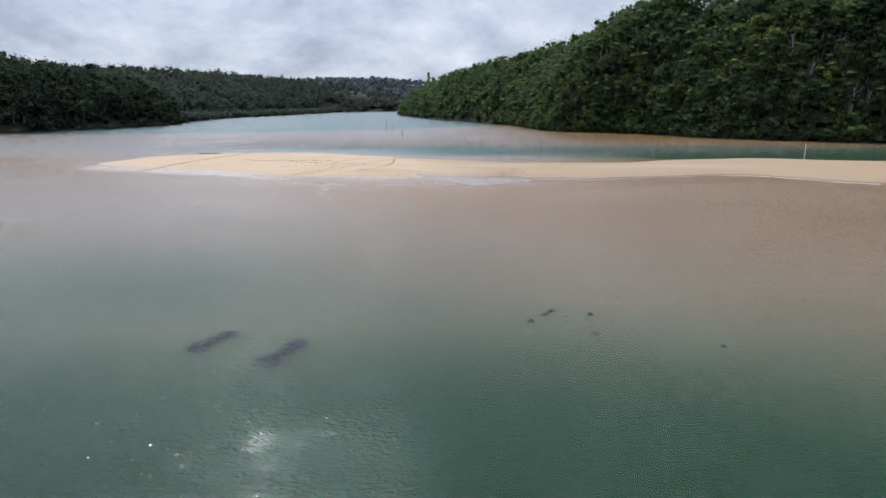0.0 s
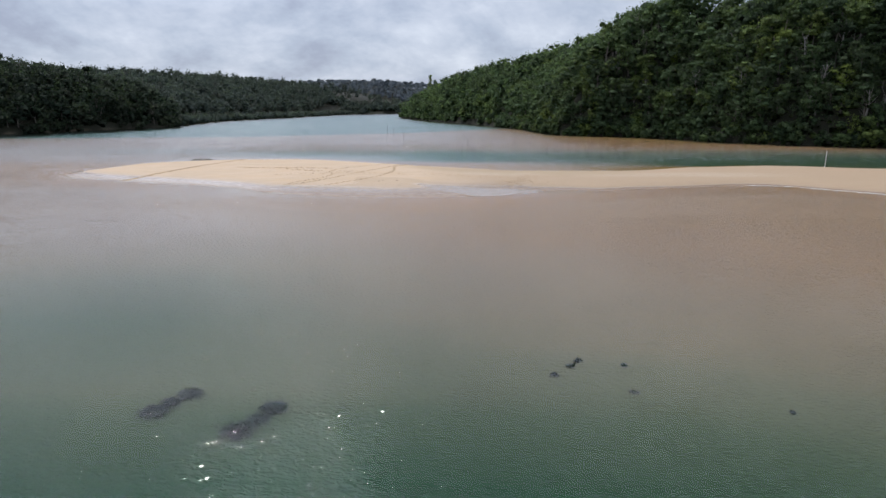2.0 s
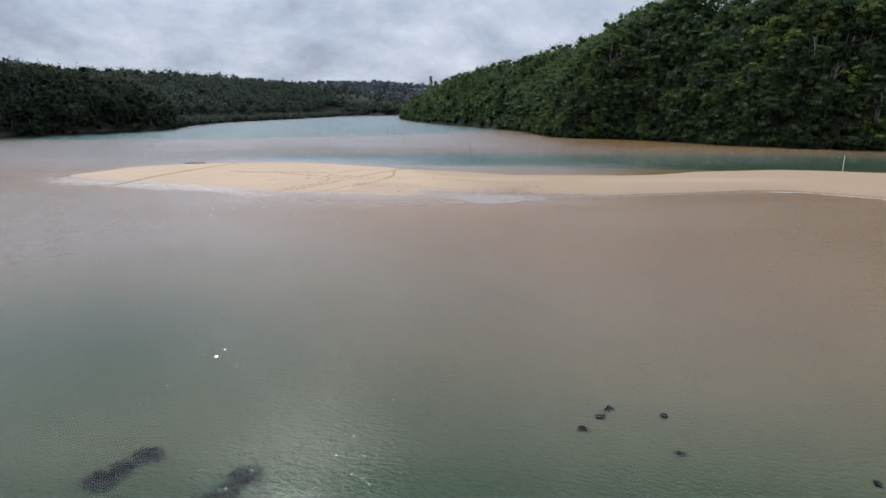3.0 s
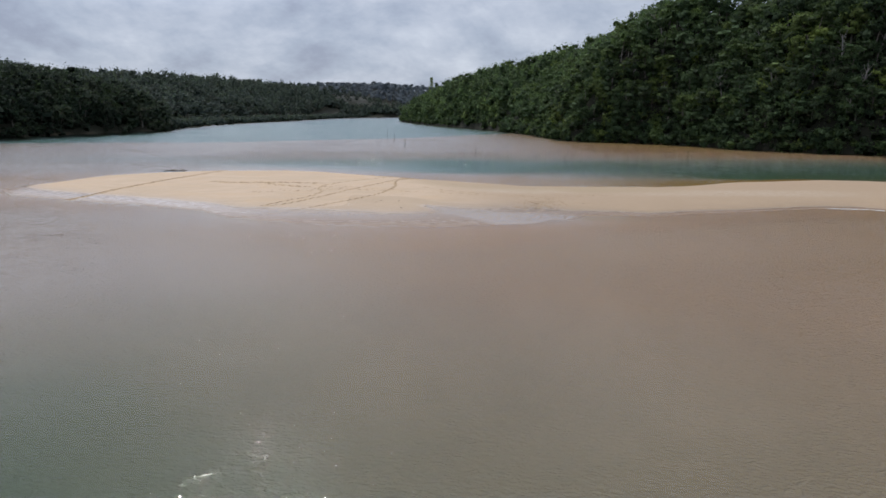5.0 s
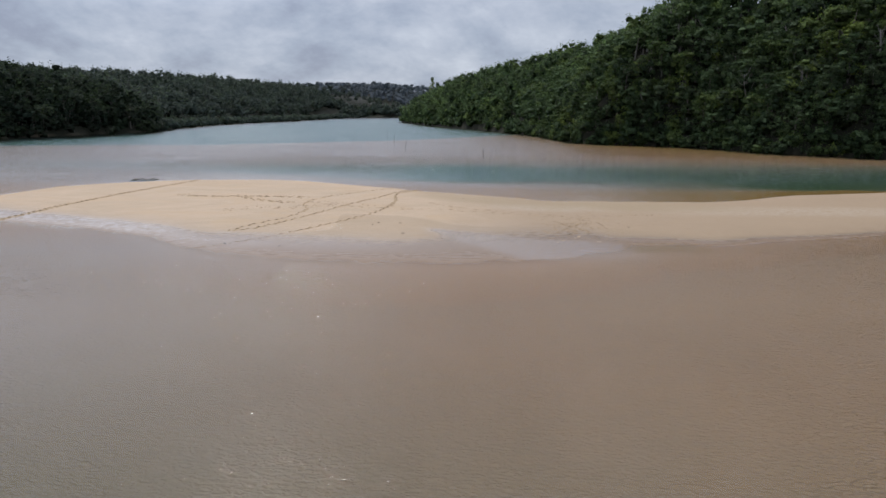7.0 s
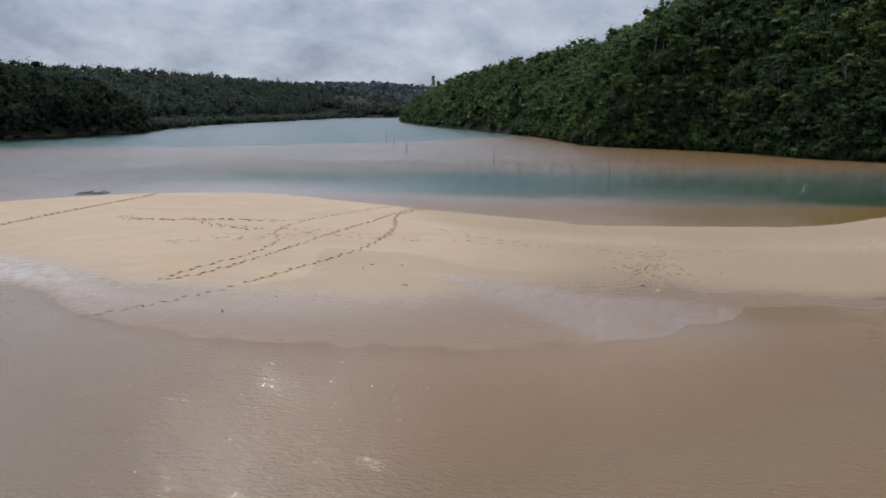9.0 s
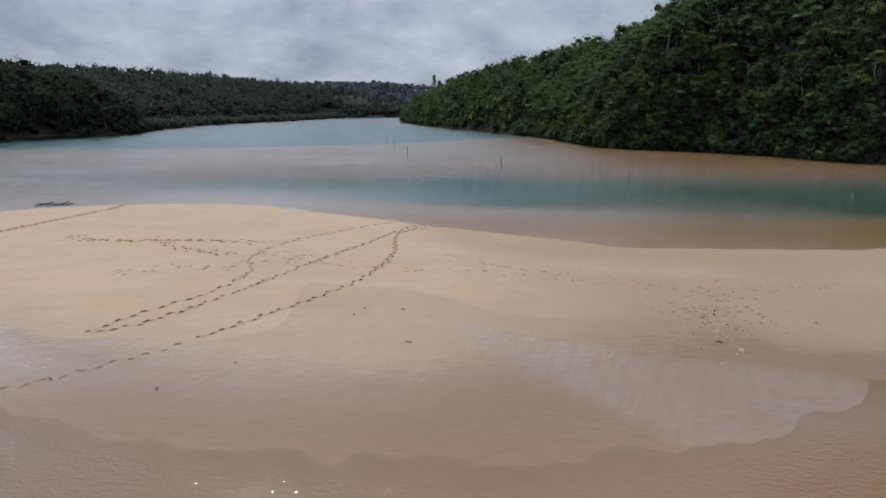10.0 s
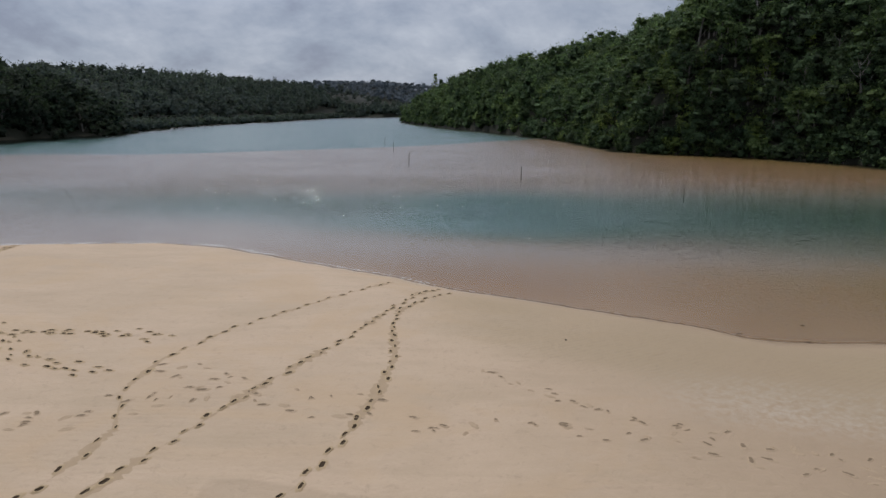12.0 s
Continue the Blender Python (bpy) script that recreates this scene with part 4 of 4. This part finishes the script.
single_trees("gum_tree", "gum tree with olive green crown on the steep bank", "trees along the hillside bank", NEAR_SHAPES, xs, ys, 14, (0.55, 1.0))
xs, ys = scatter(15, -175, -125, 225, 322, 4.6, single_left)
single_trees("gum_tree", "dark gum tree on the low headland by the water", "trees along the headland", MID_SHAPES, xs, ys, 16, (0.8, 1.2), M_HEAD_LEAF_SHADED)
xs, ys = scatter(17, 30, 150, 140, 330, 1.75, lambda x, y: (bank_right(x, y) > -0.9) & (bank_right(x, y) < 2.2))
single_trees("shrub", "low olive green shrub at the water's edge", "shrubs along the waterline", BUSH_SHAPES, xs, ys, 18, (0.55, 1.1))


# ---- marker stakes ----
def stake(x, y, top, radius, mat, label, name="marker_stake", tilt=0.0):
    z0 = float(height(x, y)) - 0.3
    hgt = top - z0
    v, f = tube([(0, 0, 0), (tilt * hgt * 0.5, 0, hgt * 0.5), (tilt * hgt, 0, hgt * 0.985), (tilt * hgt, 0, hgt)], [radius, radius * 0.97, radius * 0.93, radius * 0.55], 8)
    me = mesh_from(name, v, f, mat, True)
    ob = new(name, me)
    ob.location = (x, y, z0)
    tagged(ob, label, "stake", "marker stakes in the channel")
    return ob


for x, y, top, r, tl in ((7.67, 161, 1.75, 0.06, 0.0), (-10.7, 184.5, 2.2, 0.07, 0.02), (-16.7, 224.4, 2.3, 0.07, 0.0), (-21.7, 255.3, 2.4, 0.07, 0.01), (25.4, 142, 0.9, 0.04, 0.0)):
    stake(x, y, top, r, M_STAKE, "dark weathered timber stake standing in shallow water", tilt=tl)
stake(44.2, 118.0, 0.9, 0.02, M_WHITE, "short white marker stake standing in the channel")
stake(62.5, 95.3, 2.9, 0.05, M_WHITE, "tall thin white marker pole on the sandbar's edge", tilt=0.02)
stake(120.8, 170.1, 2.8, 0.12, M_WHITE, "white marker post on the rocky far bank")


# ---- emergent pines on the far point ----
def pine_shape(seed, tall):
    rng = np.random.default_rng(seed)
    limbs = [tube([(0, 0, -0.5), (0.2, 0, tall * 0.5), (0.1, 0.1, tall)], [0.35, 0.25, 0.06])]
    cs, ns = [], []
    for i in range(11):
        t = 0.45 + 0.53 * i / 10
        for a in rng.uniform(0, 6.28, 4):
            reach = (1.15 - t) * 4.2 * rng.uniform(0.5, 1.0)
            tip = np.array([math.cos(a) * reach, math.sin(a) * reach, tall * t + 0.3])
            limbs.append(tube([(0.1, 0, tall * t - 0.4), tip], [0.08, 0.03], 4))
            d = rng.normal(size=(16, 3))
            cs.append(tip + d * np.array([0.55, 0.55, 0.3]))
            ns.append(d + np.array([0, 0, 0.4]))
    return join(limbs), leaf_quads(rng, np.concatenate(cs), np.concatenate(ns), 0.8)


for x, y, tall, seed in ((-11.5, 585, 21, 1), (-6.5, 570, 16, 2)):
    (a, b), (c, d, e) = pine_shape(seed, tall)
    ob = new("pine_tree")
    part("trunk", mesh_from("trunk", a, b, M_BARK, True), ob, "thin bare trunk")
    part("crown", mesh_from("crown", c, d, M_LEAF_OWN, False, None, e), ob)
    ob.location = (x, y, float(height(x, y)))
    tagged(ob, "tall thin pine standing above the forest on the point", "tree")


# ---- bare dead gums among the forest ----
M_DEAD = plain("bleached_wood", (0.24, 0.22, 0.20), (0.40, 0.375, 0.345), 0.85, 3.0)
rng = random.Random(77)
DEADS = [gum_shape(301 + i, t, w, 9, 1, 0.1, 0.4)[0] for i, (t, w) in enumerate(((9.0, 5.5), (7.5, 4.5), (8.5, 6.0)))]
DEAD_MESH = [mesh_from("dead_limbs", a, b, M_DEAD, True) for a, b in DEADS]
for i in range(64):
    y = rng.uniform(158, 290)
    x = float(np.interp(y, RB_Y, RB_X)) + rng.uniform(4, 40)
    ob = new("dead_tree", DEAD_MESH[i % 3])
    ob.location = (x, y, float(height(x, y)) + 0.6)
    ob.rotation_euler = (rng.gauss(0, 0.1), rng.gauss(0, 0.1), rng.uniform(0, 6.28))
    s = rng.uniform(0.7, 1.2)
    ob.scale = (s, s, s)
    tagged(ob, "bare bleached dead gum standing among green trees", "tree", "dead trees on the hillside")


# ---- rocks along the wooded bank ----
M_ROCK = plain("shore_rock", (0.045, 0.038, 0.032), (0.13, 0.115, 0.10), 0.8, 1.2, 0.6)


def rock_mesh(seed):
    bm = bmesh.new()
    bmesh.ops.create_icosphere(bm, subdivisions=2, radius=1.0)
    rng = random.Random(seed)
    off = Vector((rng.uniform(0, 50), rng.uniform(0, 50), 0))
    cuts = [(Vector((rng.gauss(0, 1), rng.gauss(0, 1), rng.gauss(0, 0.7))).normalized(), rng.uniform(0.55, 0.85)) for _ in range(7)]
    for v in bm.verts:
        for n, d in cuts:
            k = v.co.dot(n) - d
            if k > 0:
                v.co -= n * k * 0.9
        v.co *= 1 + 0.18 * noise.noise(v.co * 1.7 + off)
        v.co.z *= 0.62
    me = bpy.data.meshes.new("rock")
    bm.to_mesh(me)
    bm.free()
    me.materials.append(M_ROCK)
    return me


ROCKS = [rock_mesh(i) for i in range(6)]
rng = random.Random(5)
k = 0
while k < 70:
    y = rng.choice((rng.uniform(150, 240), rng.uniform(195, 235)))
    x = float(np.interp(y, RB_Y, RB_X)) + rng.uniform(-2.6, 2.2)
    r = float(bank_right(np.array(x), np.array(y)))
    if not -0.8 < r < 1.4:
        continue
    ob = new("rock", ROCKS[k % 6])
    s = rng.uniform(0.2, 0.62) * (0.8 if r < 0 else 1.0)
    ob.location = (x, y, float(height(x, y)) + 0.12 * s)
    ob.rotation_euler = (rng.gauss(0, 0.2), rng.gauss(0, 0.2), rng.uniform(0, 6.28))
    ob.scale = (s * rng.uniform(0.9, 1.5), s, s)
    tagged(ob, "grey-brown weathered rock at the wooded waterline", "rock", "rocks along the bank")
    k += 1


# ---- low dark cluster in the shallows behind the sandbar, built as driftwood ----
def driftwood(x, y, length, seed):
    rng = random.Random(seed)
    ob = new("driftwood")
    z = float(height(x, y))
    for i in range(7):
        u = (i / 6 - 0.5) * length
        a = rng.uniform(-0.5, 0.5)
        p0 = np.array([u - 0.5, rng.uniform(-0.2, 0.2), -0.05])
        p2 = np.array([u + 0.6 * math.cos(a), 0.6 * math.sin(a), rng.uniform(0.25, 0.6)])
        v, f = tube([p0, (p0 + p2) / 2 + np.array([0, 0, 0.12]), p2], [0.13, 0.11, 0.04], 7)
        part("branch", mesh_from("branch", v, f, M_STAKE, True), ob)
    ob.location = (x, y, z)
    tagged(ob, "low dark cluster in shallow water, built as driftwood", "driftwood")


driftwood(-43.8, 111.6, 3.0, 4)


# ---- weed patches on the bed ----
# Weed colour already holds the green tint of the water above it.
M_WEED = leaf_material("seagrass", (0.012, 0.034, 0.025), (0.014, 0.038, 0.028), (0.018, 0.044, 0.032), True, 0.15)
for i, lobes in enumerate((((-9.1, 14.3, 0.42), (-8.2, 15.5, 0.38), (-8.7, 14.9, 0.3)), ((-5.7, 13.2, 0.50), (-4.8, 14.5, 0.42), (-5.2, 13.8, 0.32)), ((5.9, 17.0, 0.16), (6.7, 17.8, 0.17), (7.1, 18.3, 0.13)),
                           ((8.7, 15.6, 0.15),), ((8.9, 17.8, 0.10),), ((13.9, 14.0, 0.09),))):
    rng = np.random.default_rng(200 + i)
    cs, ns = [], []
    x0, y0 = lobes[0][0], lobes[0][1]
    z0 = float(height(x0, y0))
    for x, y, r in lobes:
        r *= 0.85
        n = int((1600 if r > 0.22 else 300) * r)
        d = rng.normal(size=(n, 2)) * r * 0.42
        px, py = x + d[:, 0] * 1.25, y + d[:, 1]
        top = 0.07 * np.exp(-(d ** 2).sum(1) / r ** 2)
        cs.append(np.stack([px - x0, py - y0, height(px, py) - z0 + 0.02 + top * rng.random(n)], 1))
        ns.append(np.tile((0, -0.3, 1.0), (n, 1)))
    v, f, _ = leaf_quads(rng, np.concatenate(cs), np.concatenate(ns), 0.17)
    ob = new("seagrass_patch", mesh_from("seagrass_patch", v, f, M_WEED))
    ob.location = (x0, y0, z0)
    tagged(ob, "dark seagrass patch under clear green water", "seagrass", "seagrass patches on the bed")


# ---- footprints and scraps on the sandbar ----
# Near-black print floors: damp sand with the pit's shade painted in.
M_PRINT = plain("damp_sand_pit_shade", (0.028, 0.017, 0.009), (0.080, 0.051, 0.027), 0.85, 14.0, 0.4)
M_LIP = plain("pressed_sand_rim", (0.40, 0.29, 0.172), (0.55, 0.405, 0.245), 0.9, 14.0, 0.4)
M_FAINT = plain("disturbed_sand", (0.40, 0.292, 0.187), (0.53, 0.392, 0.262), 0.9, 14.0, 0.4)


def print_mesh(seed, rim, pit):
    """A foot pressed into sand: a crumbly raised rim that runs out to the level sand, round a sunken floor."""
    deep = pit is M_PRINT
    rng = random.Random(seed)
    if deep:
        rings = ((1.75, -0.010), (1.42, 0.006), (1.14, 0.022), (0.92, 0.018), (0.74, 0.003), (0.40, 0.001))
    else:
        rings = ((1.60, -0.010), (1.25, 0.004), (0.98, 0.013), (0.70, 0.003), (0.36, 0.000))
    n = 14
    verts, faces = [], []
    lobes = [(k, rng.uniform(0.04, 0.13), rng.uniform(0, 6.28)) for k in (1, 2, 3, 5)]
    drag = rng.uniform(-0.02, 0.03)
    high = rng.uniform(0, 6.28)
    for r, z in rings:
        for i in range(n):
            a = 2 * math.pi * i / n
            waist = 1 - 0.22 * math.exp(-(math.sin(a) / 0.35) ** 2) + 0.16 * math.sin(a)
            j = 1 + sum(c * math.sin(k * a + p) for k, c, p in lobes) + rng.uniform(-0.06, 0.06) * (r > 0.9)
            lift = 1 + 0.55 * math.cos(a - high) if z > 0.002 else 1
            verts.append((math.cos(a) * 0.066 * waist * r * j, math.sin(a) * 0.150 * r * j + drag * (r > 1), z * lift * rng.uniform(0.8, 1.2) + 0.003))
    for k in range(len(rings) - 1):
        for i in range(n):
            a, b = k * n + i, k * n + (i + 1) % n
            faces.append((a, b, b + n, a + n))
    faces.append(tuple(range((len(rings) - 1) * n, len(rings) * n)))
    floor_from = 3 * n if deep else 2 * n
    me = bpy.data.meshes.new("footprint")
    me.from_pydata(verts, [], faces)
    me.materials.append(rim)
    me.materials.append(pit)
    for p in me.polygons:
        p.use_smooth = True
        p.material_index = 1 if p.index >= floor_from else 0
    return me


# Floors of old and wet prints, darker than their rims.
M_WORN = plain("print_floor_sand", (0.155, 0.110, 0.070), (0.33, 0.240, 0.155), 0.9, 9.0, 0.5)
M_WETRIM = plain("wet_pressed_sand", (0.23, 0.160, 0.105), (0.30, 0.212, 0.140), 0.5, 9.0, 0.5)
M_SCUFF = plain("kicked_sand", (0.375, 0.270, 0.170), (0.50, 0.368, 0.238), 0.9, 3.0, 0.8)
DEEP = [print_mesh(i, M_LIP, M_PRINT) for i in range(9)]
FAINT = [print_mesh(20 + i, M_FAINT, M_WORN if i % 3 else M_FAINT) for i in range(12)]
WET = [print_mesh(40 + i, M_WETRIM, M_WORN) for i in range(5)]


def put_print(parent, x, y, heading, meshes, rng, size=1.0):
    ob = new("footprint", meshes[rng.randrange(len(meshes))])
    ob.parent = parent
    e = 0.15
    nx, ny = float(height(x + e, y) - height(x - e, y)) / (2 * e), float(height(x, y + e) - height(x, y - e)) / (2 * e)
    ob.location = (x, y, float(height(x, y)) + (0.004 if meshes is not DEEP else 0.008))
    ob.rotation_euler = (math.atan(ny), -math.atan(nx), heading + rng.gauss(0, 0.6 if meshes is not DEEP else 0.16))
    s = size * (rng.uniform(0.6, 1.3) if meshes is not DEEP else 1.05 * rng.uniform(0.7, 1.2))
    ob.scale = (s * rng.uniform(0.85, 1.2), s, rng.uniform(0.7, 1.3))


def scuffed(parent, pts, cum, width, seed):
    """Sand kicked up between the prints: a ragged low ribbon."""
    rng = np.random.default_rng(seed)
    s = np.arange(0, cum[-1], 0.13)
    x, y = np.interp(s, cum, pts[:, 0]), np.interp(s, cum, pts[:, 1])
    dx, dy = np.gradient(x), np.gradient(y)
    n = np.hypot(dx, dy) + 1e-9
    w = width * np.clip(2.2 * vnoise(s, s * 0, 1.1, seed) - 0.7, 0.02, 1.0) * rng.uniform(0.25, 1.5, len(s))
    rows = []
    for k, (u, z) in enumerate(((-1, 0.0), (-0.5, 0.003), (0.0, 0.001), (0.5, 0.003), (1, 0.0))):
        px, py = x - dy / n * w * u, y + dx / n * w * u
        rows.append(np.stack([px, py, height(px, py) + 0.002 + z * rng.uniform(0.5, 1.5, len(s))], -1))
    v = np.stack(rows, 1).reshape(-1, 3)
    i = (np.arange(len(s) - 1)[:, None] * 5 + np.arange(4)).ravel()
    part("scuffed_sand", mesh_from("scuffed_sand", v, np.stack([i, i + 1, i + 6, i + 5], -1), M_SCUFF, True), parent)


def trail(label, path, step, meshes, seed, gauge=0.12, size=1.0, slip=0.03, scuff=0.0):
    rng = random.Random(seed)
    ob = new("footprint_trail")
    tagged(ob, label, "footprints", "footprint trails on the sandbar")
    pts = np.array(path, float)
    seg = np.linalg.norm(np.diff(pts, axis=0), axis=1)
    cum = np.r_[0, np.cumsum(seg)]
    if scuff:
        scuffed(ob, pts, cum, scuff, seed)
    s, side = rng.uniform(0, step), 1
    while s < cum[-1]:
        x, y = np.interp(s, cum, pts[:, 0]), np.interp(s, cum, pts[:, 1])
        x2, y2 = np.interp(s + 0.4, cum, pts[:, 0]), np.interp(s + 0.4, cum, pts[:, 1])
        x1, y1 = np.interp(s - 0.4, cum, pts[:, 0]), np.interp(s - 0.4, cum, pts[:, 1])
        d = math.atan2(y2 - y1, x2 - x1)
        put_print(ob, x - math.sin(d) * gauge * side + rng.gauss(0, slip), y + math.cos(d) * gauge * side + rng.gauss(0, slip), d - math.pi / 2, meshes, rng, size)
        side = -side
        s += step * rng.uniform(0.92, 1.08)


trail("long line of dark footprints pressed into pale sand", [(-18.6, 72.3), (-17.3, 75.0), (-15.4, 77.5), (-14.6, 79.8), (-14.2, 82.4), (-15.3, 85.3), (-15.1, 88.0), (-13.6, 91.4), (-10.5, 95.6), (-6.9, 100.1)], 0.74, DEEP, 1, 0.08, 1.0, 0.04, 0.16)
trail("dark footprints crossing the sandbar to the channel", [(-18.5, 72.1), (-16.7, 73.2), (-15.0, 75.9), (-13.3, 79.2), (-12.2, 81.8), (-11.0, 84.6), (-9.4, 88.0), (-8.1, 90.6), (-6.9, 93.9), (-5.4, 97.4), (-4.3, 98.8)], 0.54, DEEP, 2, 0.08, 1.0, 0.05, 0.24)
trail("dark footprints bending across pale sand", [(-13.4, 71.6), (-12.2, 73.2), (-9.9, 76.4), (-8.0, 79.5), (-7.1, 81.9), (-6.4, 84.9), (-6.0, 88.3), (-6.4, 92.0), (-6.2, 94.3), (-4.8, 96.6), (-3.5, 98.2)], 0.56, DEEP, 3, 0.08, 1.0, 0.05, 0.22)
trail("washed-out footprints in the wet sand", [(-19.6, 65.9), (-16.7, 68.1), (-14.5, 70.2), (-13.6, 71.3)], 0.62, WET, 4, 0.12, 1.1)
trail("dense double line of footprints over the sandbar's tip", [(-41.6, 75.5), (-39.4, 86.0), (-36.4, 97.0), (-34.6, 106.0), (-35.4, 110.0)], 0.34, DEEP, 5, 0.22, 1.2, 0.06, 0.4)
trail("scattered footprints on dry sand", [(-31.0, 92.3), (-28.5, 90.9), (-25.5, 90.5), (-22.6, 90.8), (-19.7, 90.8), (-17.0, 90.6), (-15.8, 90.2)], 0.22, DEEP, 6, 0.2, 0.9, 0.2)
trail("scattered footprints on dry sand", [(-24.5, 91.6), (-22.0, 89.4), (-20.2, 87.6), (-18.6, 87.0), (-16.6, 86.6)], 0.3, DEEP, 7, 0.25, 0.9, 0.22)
trail("old faint footprints in soft sand", [(-22.5, 82.2), (-19.5, 82.8), (-16.5, 83.2), (-13.4, 84.4), (-11.6, 85.6)], 0.28, FAINT, 8, 0.35, 0.9, 0.4)
trail("old faint footprints in soft sand", [(-15.0, 86.9), (-12.8, 86.2), (-10.0, 84.6), (-7.4, 84.0), (-4.6, 82.9), (-3.4, 82.4)], 0.3, FAINT, 9, 0.4, 0.9, 0.4)
trail("faint line of footprints along the sandbar", [(-2.6, 87.0), (-1.2, 85.6), (0.2, 84.6), (2.6, 83.3), (5.0, 82.3), (8.0, 80.9), (10.6, 79.6), (14.0, 78.8), (20.0, 79.4)], 0.36, FAINT, 10, 0.16, 0.8, 0.2)
trail("faint line of footprints along the sandbar", [(-2.0, 83.4), (0.4, 82.6), (3.0, 82.0), (6.4, 80.6), (9.0, 79.2), (13.0, 77.2)], 0.42, FAINT, 11, 0.2, 0.9, 0.3)

rng = random.Random(12)
ob = new("footprint_patch")
tagged(ob, "trampled patch of sand with many overlapping footprints", "footprints")
for i in range(230):
    x, y = 10.4 + rng.gauss(0, 1.25), 75.0 + rng.gauss(0, 2.0)
    put_print(ob, x + 0.25 * (y - 75), y, rng.uniform(0, 6.28), FAINT if rng.random() < 0.95 else DEEP, rng, rng.uniform(0.5, 1.0))

M_SCRAP = plain("dark_weed_scrap", (0.02, 0.017, 0.013), (0.05, 0.04, 0.03), 0.7, 20.0)
rng = np.random.default_rng(31)
for x, y, s in ((-4.2, 71.2, 0.20), (-4.7, 75.4, 0.20), (-17.3, 67.5, 0.24), (-13.0, 66.7, 0.2), (-6.6, 75.5, 0.14), (-7.0, 74.6, 0.08), (-10.9, 69.0, 0.1), (9.3, 71.6, 0.3), (13.2, 93.6, 0.18), (12.0, 91.0, 0.3), (9.6, 92.4, 0.22), (14.6, 73.6, 0.12), (1.2, 90.4, 0.1)):
    strands = []
    for k in range(2):
        a = rng.uniform(0, 6.28) + np.linspace(0, rng.uniform(0.6, 1.9), 6)
        x1, y1 = np.cumsum(np.cos(a)) * s * 0.32, np.cumsum(np.sin(a)) * s * 0.22
        pts = np.stack([x1 - x1.mean(), y1 - y1.mean(), 0.03 + 0.03 * rng.random(6)], 1)
        strands.append(tube(pts, [0.006, 0.014, 0.017, 0.015, 0.011, 0.005], 5))
    v, f = join(strands)
    ob = new("weed_scrap", mesh_from("weed_scrap", v, f, M_SCRAP))
    ob.location = (x, y, max(0.0, float(height(x, y))))
    tagged(ob, "small dark scrap of weed washed onto the sand", "weed", "scraps on the sand")


# ---- foam along the waterline ----
M_FOAM = plain("sea_foam", (0.62, 0.60, 0.57), (0.78, 0.77, 0.75), 0.6, 10.0, 0.2)


def foam(label, path, count, spread, size, seed):
    """A broken line of small foam domes, too many to count."""
    rng = np.random.default_rng(seed)
    pts = np.array(path, float)
    cum = np.r_[0, np.cumsum(np.linalg.norm(np.diff(pts, axis=0), axis=1))]
    s = rng.random(count) * cum[-1]
    s = s[vnoise(s, s * 0, 1.3, seed) + 0.5 * vnoise(s, s * 0, 0.4, seed + 1) > 0.55]
    x = np.interp(s, cum, pts[:, 0]) + rng.normal(size=len(s)) * spread
    y = np.interp(s, cum, pts[:, 1]) + rng.normal(size=len(s)) * spread + 0.35 * (vnoise(s, s * 0, 2.0, seed + 2) - 0.5)
    z = np.maximum(height(x, y), 0) + 0.003
    r = size * rng.uniform(0.4, 1.3, len(s))
    a = np.arange(6) * math.pi / 3
    ring = np.stack([x[:, None] + np.cos(a) * r[:, None] * 1.5, y[:, None] + np.sin(a) * r[:, None], np.repeat(z[:, None], 6, 1)], -1)
    top = np.stack([x, y, z + r * 0.3], -1)[:, None]
    v = np.concatenate([ring, top], 1).reshape(-1, 3)
    f = np.array([(i, (i + 1) % 6, 6) for i in range(6)])[None] + 7 * np.arange(len(s))[:, None, None]
    tagged(new("foam", mesh_from("foam", v, f.reshape(-1, 3), M_FOAM, True)), label, "foam", kind="stuff")


foam("thin broken line of white foam at the water's edge", list(zip([-50, -43, -37, -30, -25, -22, -19, -16], [102.6, 108.6, 111.2, 112.1, 112.2, 111.6, 110.2, 108.2])), 2600, 0.18, 0.036, 41)
foam("thin broken line of white foam at the water's edge", list(zip([-14, -7, -4.5], [106.7, 102.6, 100.6])), 400, 0.12, 0.032, 42)
foam("dried foam left on the damp sand", [(-21.5, 70.9), (-19, 71.4), (-15.5, 70.9), (-12.5, 71.9), (-10.6, 72.6), (-9.9, 73.4), (-10.0, 75.2)], 420, 0.34, 0.016, 43)
foam("dried foam left on the damp sand", [(-24, 69.5), (-20.5, 69.6), (-17.5, 68.6)], 220, 0.4, 0.018, 44)
foam("white foam along the near waterline", list(zip([-53, -48, -41, -36, -31, -27], [83, 79.6, 76.8, 75.0, 73.4, 72.0])), 1500, 0.5, 0.034, 45)
foam("specks of foam along the pond's edge", [(-1.2, 73.4), (0.5, 72.3), (1.4, 71.8), (4, 71.3)], 60, 0.1, 0.018, 46)
foam("white foam along the near waterline", list(zip([40, 44, 47, 51, 55], [73.6, 72.6, 70.3, 66.2, 63.4])), 700, 0.14, 0.06, 47)
